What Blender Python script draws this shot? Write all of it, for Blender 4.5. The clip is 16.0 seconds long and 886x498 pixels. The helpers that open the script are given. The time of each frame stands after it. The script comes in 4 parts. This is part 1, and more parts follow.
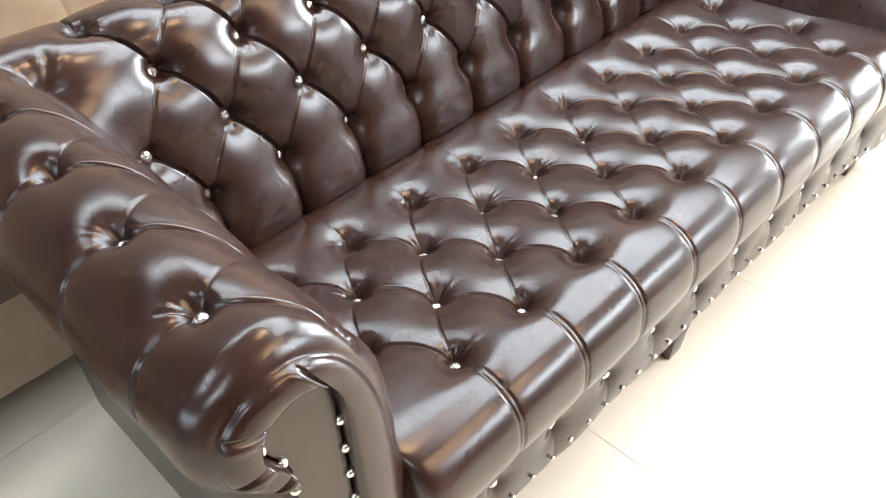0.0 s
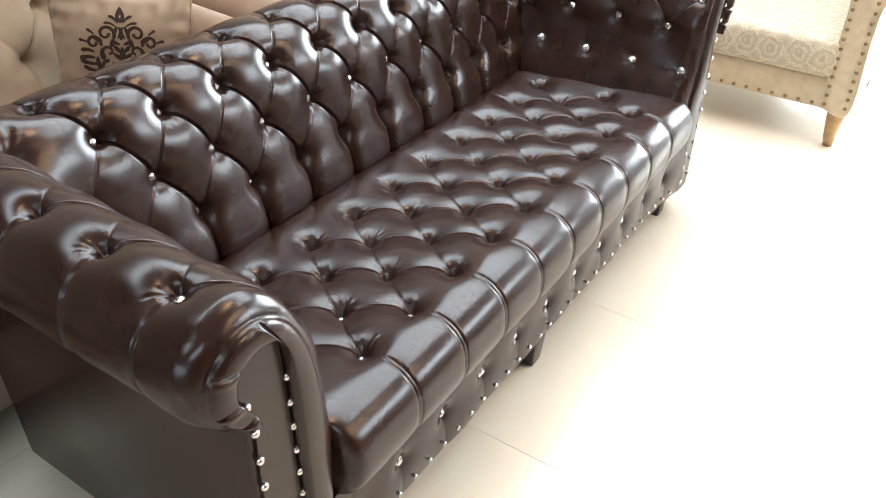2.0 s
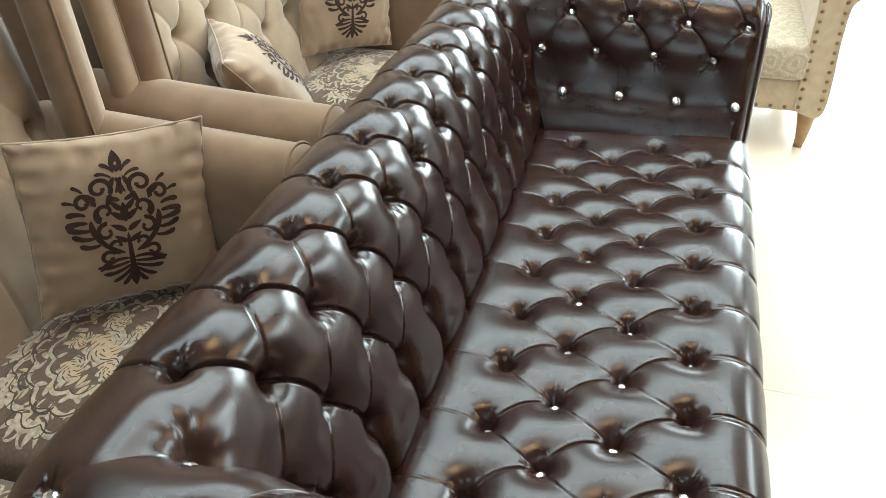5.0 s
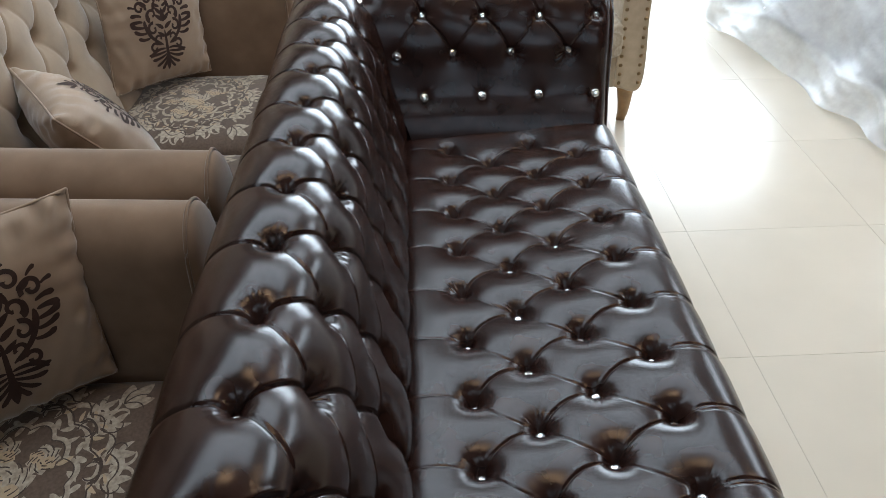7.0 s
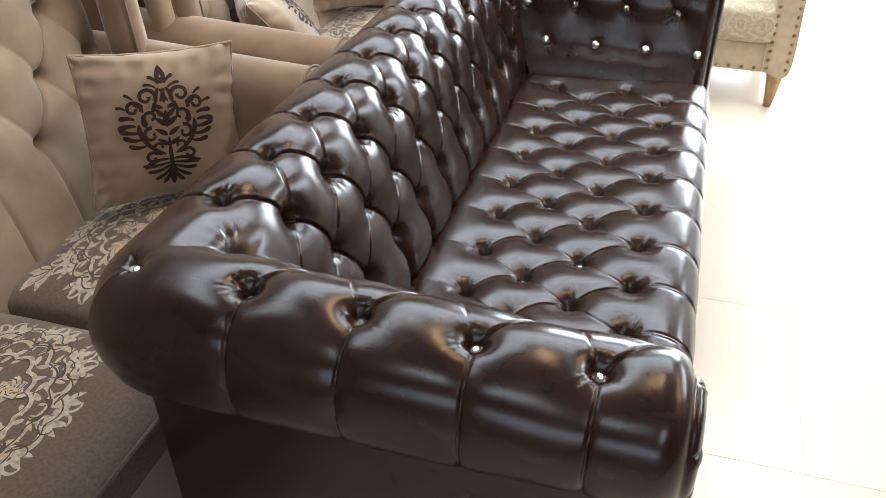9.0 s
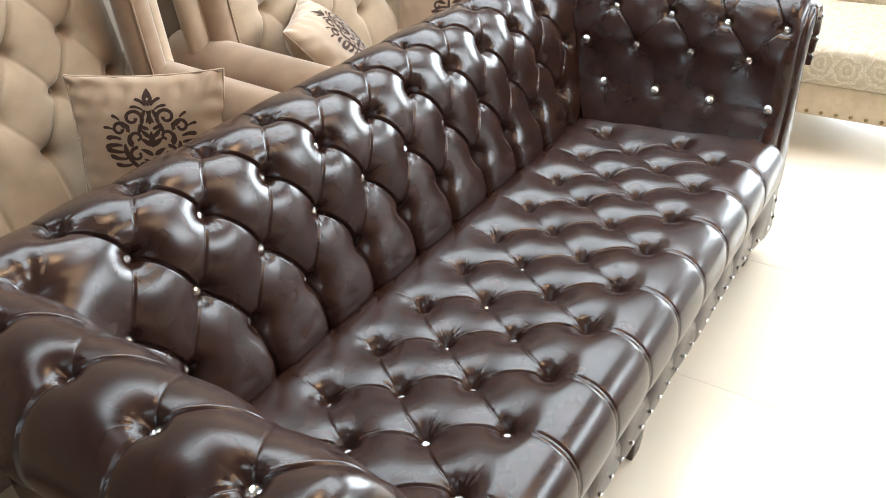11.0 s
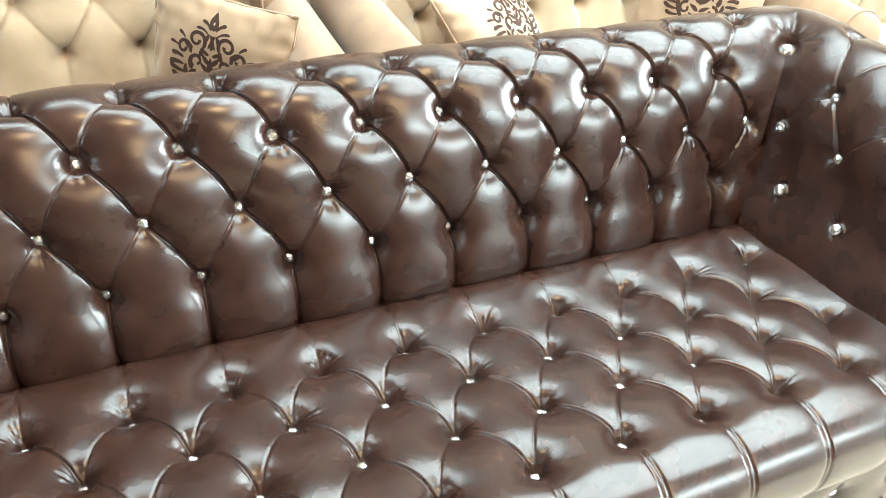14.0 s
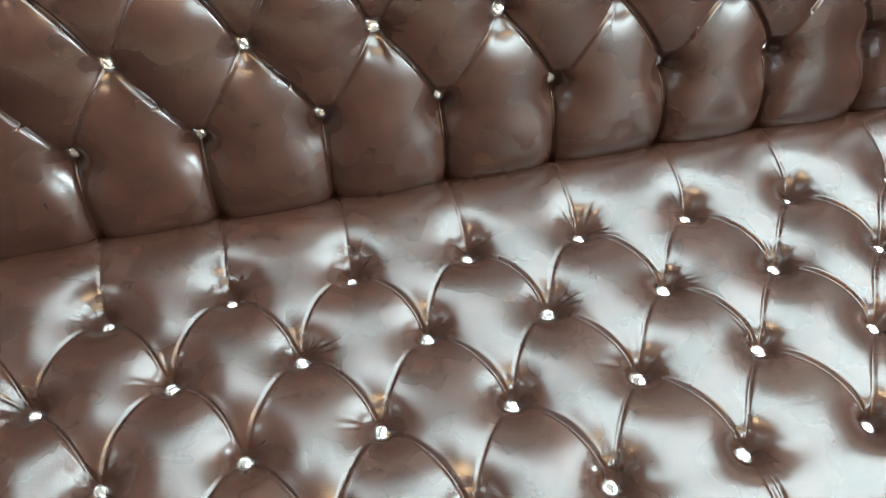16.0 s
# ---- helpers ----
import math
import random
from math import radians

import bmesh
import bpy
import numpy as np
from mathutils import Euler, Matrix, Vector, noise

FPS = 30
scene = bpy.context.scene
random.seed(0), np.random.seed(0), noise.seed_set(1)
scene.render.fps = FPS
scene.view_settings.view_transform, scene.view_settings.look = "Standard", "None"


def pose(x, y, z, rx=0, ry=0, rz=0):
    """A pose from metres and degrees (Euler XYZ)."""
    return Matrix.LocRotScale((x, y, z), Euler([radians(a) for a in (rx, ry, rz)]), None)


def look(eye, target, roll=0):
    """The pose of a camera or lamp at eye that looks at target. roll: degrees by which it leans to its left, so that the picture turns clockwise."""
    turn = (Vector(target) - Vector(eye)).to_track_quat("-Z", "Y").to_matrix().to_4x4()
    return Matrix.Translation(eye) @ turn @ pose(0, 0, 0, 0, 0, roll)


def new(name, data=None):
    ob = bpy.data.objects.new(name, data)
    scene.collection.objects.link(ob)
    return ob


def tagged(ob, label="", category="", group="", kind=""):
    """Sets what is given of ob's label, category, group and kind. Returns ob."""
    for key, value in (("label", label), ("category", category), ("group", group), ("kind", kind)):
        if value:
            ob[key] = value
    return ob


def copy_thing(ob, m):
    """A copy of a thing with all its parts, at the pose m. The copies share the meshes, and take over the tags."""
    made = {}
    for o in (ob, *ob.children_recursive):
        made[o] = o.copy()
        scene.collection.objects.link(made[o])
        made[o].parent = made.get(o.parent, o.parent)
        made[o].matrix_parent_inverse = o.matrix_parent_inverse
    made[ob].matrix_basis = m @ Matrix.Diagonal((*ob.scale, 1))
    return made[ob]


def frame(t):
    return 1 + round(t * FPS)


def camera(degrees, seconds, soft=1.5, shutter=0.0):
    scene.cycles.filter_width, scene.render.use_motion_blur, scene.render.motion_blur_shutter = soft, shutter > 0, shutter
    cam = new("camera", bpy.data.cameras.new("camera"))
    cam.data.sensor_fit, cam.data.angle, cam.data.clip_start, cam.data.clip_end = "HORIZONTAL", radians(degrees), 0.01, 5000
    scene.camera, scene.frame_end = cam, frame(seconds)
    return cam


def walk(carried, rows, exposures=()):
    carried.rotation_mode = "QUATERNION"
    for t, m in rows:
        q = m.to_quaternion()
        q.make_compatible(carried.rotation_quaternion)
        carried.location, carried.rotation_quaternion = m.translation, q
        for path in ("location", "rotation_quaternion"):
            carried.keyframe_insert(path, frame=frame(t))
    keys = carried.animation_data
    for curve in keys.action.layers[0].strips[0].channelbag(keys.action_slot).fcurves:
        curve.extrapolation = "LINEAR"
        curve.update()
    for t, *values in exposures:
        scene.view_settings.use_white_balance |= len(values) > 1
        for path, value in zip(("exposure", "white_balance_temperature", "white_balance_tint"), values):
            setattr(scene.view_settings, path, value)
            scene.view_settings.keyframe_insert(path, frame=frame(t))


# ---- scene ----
cam = camera(57.6, 16.0, soft=0.75)
PATH = [
    (0, (-0.555, -0.564, 1.376), (0.475, 0.508, 0.038), -2.4),
    (0.5, (-0.616, -0.634, 1.39), (0.526, 0.438, 0.145), -0.1),
    (1, (-0.651, -0.753, 1.427), (0.513, 0.307, 0.193), -1.3),
    (1.5, (-0.718, -0.82, 1.455), (0.472, 0.226, 0.235), -0.8),
    (2, (-0.85, -0.751, 1.473), (0.51, 0.159, 0.323), 0.8),
    (2.5, (-0.968, -0.621, 1.481), (0.377, 0.317, 0.336), 1.5),
    (3, (-0.929, -0.459, 1.5), (0.487, 0.484, 0.448), 0.2),
    (3.5, (-0.853, -0.297, 1.51), (0.604, 0.548, 0.431), -0.6),
    (3.7, (-0.849, -0.222, 1.511), (0.643, 0.546, 0.423), 0.7),
    (5.8, (-0.604, 0.242, 1.456), (1.013, 0.457, 0.299), -1.6),
    (6, (-0.579, 0.27, 1.472), (1.056, 0.391, 0.327), -0.9),
    (6.5, (-0.59, 0.385, 1.488), (1.103, 0.348, 0.424), -2.1),
    (7, (-0.631, 0.421, 1.457), (1.01, 0.363, 0.316), -0.9),
    (7.5, (-0.708, 0.304, 1.455), (0.895, 0.447, 0.268), -0.5),
    (8, (-0.797, 0.175, 1.446), (0.771, 0.52, 0.253), -2.0),
    (8.5, (-0.94, 0.1, 1.452), (0.648, 0.512, 0.308), -1.3),
    (9, (-1.075, -0.009, 1.475), (0.493, 0.464, 0.328), -0.3),
    (9.2, (-1.077, -0.08, 1.421), (0.496, 0.461, 0.31), -2.1),
    (11.3, (-0.579, -0.587, 1.457), (0.699, 0.502, 0.37), -1.8),
    (11.5, (-0.512, -0.651, 1.449), (0.701, 0.518, 0.371), -0.1),
    (12, (-0.406, -0.764, 1.43), (0.678, 0.516, 0.341), -0.9),
    (12.5, (-0.317, -0.794, 1.427), (0.801, 0.414, 0.291), -0.8),
    (13, (-0.171, -0.718, 1.413), (1.001, 0.452, 0.29), 3.6),
    (13.5, (-0.049, -0.661, 1.4), (0.9, 0.664, 0.242), 3.0),
    (14, (0.136, -0.648, 1.397), (0.836, 0.821, 0.234), 3.6),
    (14.5, (0.274, -0.657, 1.376), (0.7, 0.844, 0.125), 1.0),
    (15, (0.327, -0.597, 1.338), (0.544, 0.808, -0.069), -1.9),
    (15.5, (0.359, -0.394, 1.319), (0.567, 0.906, -0.186), -1.1),
    (16, (0.368, -0.244, 1.287), (0.639, 0.869, -0.352), 1.0),
]
EXPOSURES = [(0, 1.27, 6500, 9), (0.5, 1.2, 6500, 9), (1.0, 0.6, 6500, 9), (1.5, 0.65, 6500, 9), (2.0, 0.6, 6500, 9), (2.5, 0.3, 6500, 9), (3.5, 0.35, 6500, 9), (6.0, 0.2, 6500, -4), (6.5, -0.75, 6150, 9), (7.0, -0.8, 6150, 9), (7.5, -0.32, 6150, 9), (8.0, -0.03, 6400, 5), (9.0, 0.25, 6500, 10), (11.5, 0.78, 6500, 7), (12.5, 1.05, 6500, 5), (14.0, 1.65, 6450, -4), (14.5, 1.98, 6450, -5), (15.2, 1.98, 6450, -5), (16.0, 1.74, 6350, -5)]
walk(cam, [(t, look(eye, target, roll)) for t, eye, target, roll in PATH], EXPOSURES)

# ---- light ----
world = bpy.data.worlds.new("daylight")
scene.world = world
world.use_nodes = True
sky = world.node_tree.nodes.new("ShaderNodeTexSky")
sky.sky_type, sky.sun_disc = "NISHITA", False
sky.sun_elevation, sky.sun_rotation = radians(48), radians(120)
world.node_tree.links.new(sky.outputs[0], world.node_tree.nodes["Background"].inputs[0])
world.node_tree.nodes["Background"].inputs[1].default_value = 0.12


def area_light(name, place, target, width, height, power, colour):
    data = bpy.data.lights.new(name, "AREA")
    data.shape, data.size, data.size_y, data.energy, data.color = "RECTANGLE", width, height, power, colour
    ob = new(name, data)
    ob.matrix_world = look(place, target)
    return ob


area_light("window_daylight", (-4.98, -0.4, 2.15), (0, -0.4, 1.4), 3.4, 1.1, 35, (0.78, 0.90, 1.0))
area_light("shopfront_daylight", (6.35, -1.3, 1.5), (0, -1.3, 1.3), 3.4, 2.5, 560, (0.82, 0.92, 1.0))
area_light("front_window_daylight", (3.5, -4.12, 2.25), (3.0, 0, 1.2), 3.4, 0.9, 130, (0.84, 0.93, 1.0))


# ---- materials ----
def material(name):
    m = bpy.data.materials.new(name)
    m.use_nodes = True
    return m, m.node_tree.nodes, m.node_tree.links, m.node_tree.nodes["Principled BSDF"]


def noise_tex(nodes, links, scale, detail=4.0, coords="Object", rough=0.5):
    tc = nodes.new("ShaderNodeTexCoord")
    n = nodes.new("ShaderNodeTexNoise")
    n.inputs["Scale"].default_value, n.inputs["Detail"].default_value, n.inputs["Roughness"].default_value = scale, detail, rough
    links.new(tc.outputs[coords], n.inputs["Vector"])
    return n


def ramp(nodes, links, source, stops):
    r = nodes.new("ShaderNodeValToRGB")
    while len(r.color_ramp.elements) < len(stops):
        r.color_ramp.elements.new(0.5)
    for e, (p, c) in zip(r.color_ramp.elements, stops):
        e.position, e.color = p, (*c, 1) if len(c) == 3 else c
    links.new(source, r.inputs[0])
    return r


def bump(nodes, links, bsdf, height, strength, distance):
    b = nodes.new("ShaderNodeBump")
    b.inputs["Strength"].default_value, b.inputs["Distance"].default_value = strength, distance
    links.new(height, b.inputs["Height"])
    links.new(b.outputs[0], bsdf.inputs["Normal"])
    return b


def leather_material():
    m, nodes, links, bsdf = material("brown_leather")
    big = noise_tex(nodes, links, 18, 2, rough=0.45)
    col = ramp(nodes, links, big.outputs["Fac"], [(0.22, (0.0158, 0.0066, 0.0048)), (0.50, (0.0225, 0.0097, 0.0072)), (0.80, (0.0320, 0.0141, 0.0104))])
    links.new(col.outputs[0], bsdf.inputs["Base Color"])
    # slow changes of gloss over a waxed, finely grained surface
    mid = noise_tex(nodes, links, 14, 3)
    r = nodes.new("ShaderNodeMapRange")
    r.inputs["From Min"].default_value, r.inputs["From Max"].default_value = 0.3, 0.7
    r.inputs["To Min"].default_value, r.inputs["To Max"].default_value = 0.225, 0.262
    links.new(mid.outputs["Fac"], r.inputs["Value"])
    links.new(r.outputs[0], bsdf.inputs["Roughness"])
    bsdf.inputs["IOR"].default_value = 1.45
    grain = noise_tex(nodes, links, 430, 1.5)
    bump(nodes, links, bsdf, grain.outputs["Fac"], 0.27, 0.0004)
    return m


def plain_material(name, colour, rough, metal=0.0, vary=0.12, scale=30, bump_strength=0.0, bump_scale=300):
    m, nodes, links, bsdf = material(name)
    n = noise_tex(nodes, links, scale, 4)
    low = tuple(c * (1 - vary) for c in colour)
    high = tuple(min(1, c * (1 + vary)) for c in colour)
    col = ramp(nodes, links, n.outputs["Fac"], [(0.3, low), (0.7, high)])
    links.new(col.outputs[0], bsdf.inputs["Base Color"])
    bsdf.inputs["Roughness"].default_value, bsdf.inputs["Metallic"].default_value = rough, metal
    if bump_strength:
        f = noise_tex(nodes, links, bump_scale, 3)
        bump(nodes, links, bsdf, f.outputs["Fac"], bump_strength, 0.001)
    return m


LEATHER = leather_material()
CHROME = plain_material("polished_steel", (0.86, 0.83, 0.78), 0.24, 1.0, 0.05)
DARK_WOOD = plain_material("dark_stained_wood", (0.035, 0.022, 0.016), 0.35, 0, 0.3, 18)
WALL = plain_material("tan_wall_paint", (0.24, 0.19, 0.145), 0.7, 0, 0.03, 3)
DARK_WALL = plain_material("dark_walnut_wall", (0.05, 0.035, 0.026), 0.6, 0, 0.2, 6)
CEILING = plain_material("grey_ceiling_paint", (0.13, 0.12, 0.115), 0.8, 0, 0.02, 3)
TILE = plain_material("polished_cream_tile", (0.62, 0.555, 0.45), 0.2, 0, 0.05, 2.5)
GROUT = plain_material("tile_joint", (0.50, 0.44, 0.36), 0.7, 0, 0.1, 40)


def part(name, bm, mat, parent=None, label=""):
    me = bpy.data.meshes.new(name)
    if isinstance(bm, bmesh.types.BMesh):
        bm.to_mesh(me)
        bm.free()
    else:
        verts, faces = bm
        me.from_pydata(verts, [], faces)
    me.materials.append(mat)
    me.polygons.foreach_set("use_smooth", [True] * len(me.polygons))
    ob = new(name, me)
    if parent is not None:
        ob.parent = parent
    if label:
        tagged(ob, label)
    return ob


def thing(name, label, category, group="", kind="", place=(0, 0, 0)):
    ob = new(name)
    ob.location = place
    return tagged(ob, label, category, group, kind)


def box(bm, x0, x1, y0, y1, z0, z1, bevel=0.0, segments=2):
    geo = bmesh.ops.create_cube(bm, size=1)["verts"]
    for v in geo:
        v.co = Vector((x0 + (v.co.x + 0.5) * (x1 - x0), y0 + (v.co.y + 0.5) * (y1 - y0), z0 + (v.co.z + 0.5) * (z1 - z0)))
    if bevel:
        edges = list({e for v in geo for e in v.link_edges})
        bmesh.ops.bevel(bm, geom=edges, offset=bevel, segments=segments, profile=0.5, affect="EDGES")
    return bm


def box_part(name, x0, x1, y0, y1, z0, z1, mat, parent=None, bevel=0.004, label="", flat=False):
    ob = part(name, box(bmesh.new(), x0, x1, y0, y1, z0, z1, bevel), mat, parent, label)
    if flat:
        ob.data.polygons.foreach_set("use_smooth", [False] * len(ob.data.polygons))
    return ob


def smooth_curve(points, step):
    """A Catmull-Rom curve through 2D points, sampled evenly, with its arc lengths."""
    p = np.array(points, float)
    p = np.vstack([2 * p[0] - p[1], p, 2 * p[-1] - p[-2]])
    t = np.linspace(0, 1, 40, endpoint=False)[:, None]
    out = []
    for a, b, c, d in zip(p, p[1:], p[2:], p[3:]):
        out.append(0.5 * (2 * b + (c - a) * t + (2 * a - 5 * b + 4 * c - d) * t**2 + (3 * b - a - 3 * c + d) * t**3))
    out = np.vstack([*out, p[-2:-1]])
    s = np.r_[0, np.cumsum(np.linalg.norm(np.diff(out, axis=0), axis=1))]
    n = max(2, int(round(s[-1] / step)) + 1)
    even = np.linspace(0, s[-1], n)
    xy = np.stack([np.interp(even, s, out[:, k]) for k in (0, 1)], 1)
    return xy, even


def curve_normals(xy):
    """Normals on the left of the way along the curve."""
    d = np.gradient(xy, axis=0)
    d /= np.linalg.norm(d, axis=1)[:, None]
    return np.stack([-d[:, 1], d[:, 0]], 1)


def nearest_s(xy, s, point):
    return float(s[np.argmin(((xy - np.array(point)) ** 2).sum(1))])


def tuft_depth(u, v, buttons, seams, pit=0.020, pit_width=0.017, broad=0.014, broad_width=0.042, dip=0.0045, dip_width=0.012, fold=0.0042, fold_width=0.0019, wrinkle=0.0013, seed=0, tail=1.0, tail_dip=None, tail_width=0.012, tail_end=9.0, slant=0.55, lip_height=0.0007, bow=0.0, sizes=()):
    """How deep the cover lies under its pillow tops at (u, v): pits at the buttons, valleys and slit folds along the seams, which bow by that much along v."""
    rng = np.random.default_rng(seed)
    keep = np.ones_like(u)
    crease = np.zeros_like(u)
    lip = np.zeros_like(u)
    groove = np.zeros_like(u)
    for (u0, v0), (u1, v1) in seams:
        m = (u > min(u0, u1) - 0.2) & (u < max(u0, u1) + 0.2) & (v > min(v0, v1) - 0.2) & (v < max(v0, v1) + 0.2)
        du, dv = u1 - u0, v1 - v0
        length = math.hypot(du, dv)
        upright = abs(du) < 0.008
        lean = 0 if upright else (1 if du * dv > 0 else -1)
        curve = rng.uniform(-0.003, 0.003) - (0 if upright else bow * math.copysign(1, du) * rng.uniform(0.8, 1.2))
        wide = dip_width * rng.uniform(0.88, 1.15)
        strength = rng.uniform(0.85, 1.15) * (min(0.95, 1.5 * tail) if upright else 1 + slant * lean)
        if not m.any():
            continue
        a, b = u[m] - u0, v[m] - v0
        along = (a * du + b * dv) / length**2
        past = (np.maximum(along - 1, 0) + np.maximum(-along, 0)) * length
        gone = np.exp(-((past / 0.006) ** 2))
        along = np.clip(along, 0, 1)
        side = (a * dv - b * du) / length - curve * np.sin(np.pi * along)
        d = np.abs(side)
        if upright and tail_dip is not None:
            groove[m] = np.maximum(groove[m], (tail_dip if v0 < tail_end else 0.004) * np.exp(-np.hypot(d, past) / (tail_width * wide / dip_width)))
        else:
            share = tail * tail if upright else ((1 + slant * lean) / (1 + abs(slant))) ** 0.7
            keep[m] *= 1 - min(0.9, 0.9 * share) * np.exp(-np.hypot(d, past) / wide)
        crease[m] = np.maximum(crease[m], strength * gone * np.exp(-((d / fold_width) ** 2)))
        lip[m] += gone * strength * np.exp(-(((side - 0.0045) / 0.0035) ** 2))
    depth = dip * (1 - keep) + groove + fold * crease - lip_height * lip
    for bu, bv in buttons:
        m = (np.abs(u - bu) < 0.15) & (np.abs(v - bv) < 0.15)
        size = rng.uniform(0.88, 1.12) * next((k for row, k in sizes if abs(row - bv) < 0.001), 1.0)
        ph, k, much, facing = rng.uniform(0, 6.28), rng.integers(5, 9), rng.uniform(0.4, 1.3), rng.uniform(0, 6.28)
        if not m.any():
            continue
        a, b = u[m] - bu, v[m] - bv
        d, ang = np.hypot(a, b), np.arctan2(b, a)
        depth[m] += size * (pit * np.exp(-((d / pit_width) ** 1.6)) + broad * np.exp(-((d / broad_width) ** 1.5)))
        # gathers: narrow pleats that fan out from the button on some of its sides
        turn = k * ang + ph + 1.4 * np.sin(ang + facing) + 0.7 * np.sin(3 * ang + ph)
        pleat = (np.abs(np.sin(turn)) ** 0.6 - 0.72) * (0.65 + 0.5 * np.sin(2 * ang + 2 * ph)) + 0.3 * np.cos(2.7 * turn + ph)
        fan = (0.5 + 0.5 * np.cos(ang - facing)) ** 1.3
        depth[m] -= much * wrinkle * pleat * fan * np.exp(-(((d - 0.022) / (0.011 + 0.006 * np.sin(5 * ang + ph))) ** 2))
    # slow unevenness of the stuffing
    for _ in range(14):
        ku, kv, ph = rng.uniform(-40, 40), rng.uniform(-40, 40), rng.uniform(0, 6.28)
        depth += 0.00035 * np.sin(ku * u + kv * v + ph)
    return depth


def grid_faces(rows, cols):
    i = np.arange(rows * cols).reshape(rows, cols)
    return np.stack([i[:-1, :-1], i[:-1, 1:], i[1:, 1:], i[1:, :-1]], -1).reshape(-1, 4)


def grid_part(name, pts, mat, parent, label="", flip=False):
    """A mesh from a (rows, cols, 3) array of points."""
    rows, cols = pts.shape[:2]
    f = grid_faces(rows, cols)
    if flip:
        f = f[:, ::-1]
    me = bpy.data.meshes.new(name)
    me.vertices.add(rows * cols)
    me.vertices.foreach_set("co", pts.astype(np.float32).ravel())
    me.loops.add(f.size)
    me.loops.foreach_set("vertex_index", f.astype(np.int32).ravel())
    me.polygons.add(len(f))
    me.polygons.foreach_set("loop_start", np.arange(0, f.size, 4, dtype=np.int32))
    me.polygons.foreach_set("use_smooth", np.ones(len(f), bool))
    me.update(calc_edges=True)
    me.validate()
    me.materials.append(mat)
    ob = new(name, me)
    ob.parent = parent
    if label:
        tagged(ob, label)
    return ob


# ---- room ----
def tiled_floor():
    x0, x1, y0, y1 = -5.1, 6.5, -4.2, 2.4
    floor = box_part("floor", x0, x1, y0, y1, -0.06, -0.0012, GROUT, None, 0, flat=True)
    tagged(floor, "polished cream ceramic tile floor with thin joints", "floor", kind="structure")
    bm = box(bmesh.new(), -0.2995, 0.2995, -0.2995, 0.2995, -0.012, 0.0, 0.0004, 1)
    me = None
    for i in range(-9, 11):
        for j in range(-7, 5):
            cx, cy = 0.315 + 0.6 * (i + 0.5), -0.447 + 0.6 * (j + 0.5)
            if not (x0 < cx - 0.3 and cx + 0.3 < x1 and y0 < cy - 0.3 and cy + 0.3 < y1):
                continue
            if me is None:
                ob = part("tile", bm, TILE, floor)
                ob.data.polygons.foreach_set("use_smooth", [False] * len(ob.data.polygons))
                me = ob.data
            else:
                ob = new("tile", me)
                ob.parent = floor
            ob.location = (cx, cy, 0)
    return floor


tiled_floor()


def room():
    x0, x1, y0, y1, h = -5.1, 6.5, -4.2, 2.4, 3.0
    tagged(box_part("wall_back", x0, x1, y1, y1 + 0.15, 0, h, WALL, None, 0, flat=True), "tan painted plaster wall", "wall", kind="structure")

    def holed(name, along_x, at, thick, lo, hi, holes, mat, label):
        bm = bmesh.new()

        def put(a, b, z0, z1):
            if along_x:
                box(bm, a, b, min(at, at + thick), max(at, at + thick), z0, z1)
            else:
                box(bm, min(at, at + thick), max(at, at + thick), a, b, z0, z1)

        a = lo
        for h0, h1, z0, z1 in holes:
            put(a, h0, 0, h)
            put(h0, h1, z1, h)
            if z0 > 0:
                put(h0, h1, 0, z0)
            a = h1
        put(a, hi, 0, h)
        ob = part(name, bm, mat)
        ob.data.polygons.foreach_set("use_smooth", [False] * len(ob.data.polygons))
        tagged(ob, label, "wall", kind="structure")

    holed("wall_near", False, x0, -0.15, y0, y1, [(-2.1, 1.3, 1.6, 2.7)], WALL, "tan painted wall with a large window opening")
    holed("wall_shopfront", False, x1, 0.15, y0, y1, [(-3.0, 0.4, 0.15, 2.75)], WALL, "tan painted wall with a large window opening")
    holed("wall_front", True, y0, -0.15, x0, x1, [(1.8, 5.2, 1.8, 2.7)], DARK_WALL, "dark walnut wall cladding round a window opening")
    tagged(box_part("ceiling", x0, x1, y0, y1, h, h + 0.1, CEILING, None, 0, flat=True), "grey painted ceiling", "ceiling", kind="structure")


room()

# ---- brown button-tufted sofa ----
D = 0.155
MID = 4 * D
sofa = thing("chesterfield_sofa", "dark brown button-tufted leather sofa with rolled arms and crystal buttons", "sofa")


def button_mesh(radius, height, facets, rings=3):
    bm = bmesh.new()
    bmesh.ops.create_uvsphere(bm, u_segments=facets, v_segments=rings * 2, radius=radius)
    for v in bm.verts:
        v.co.z *= height / radius
    return bm


CRYSTAL = plain_material("crystal_glass", (0.86, 0.86, 0.85), 0.07, 0.9, 0.05)
first_button = []


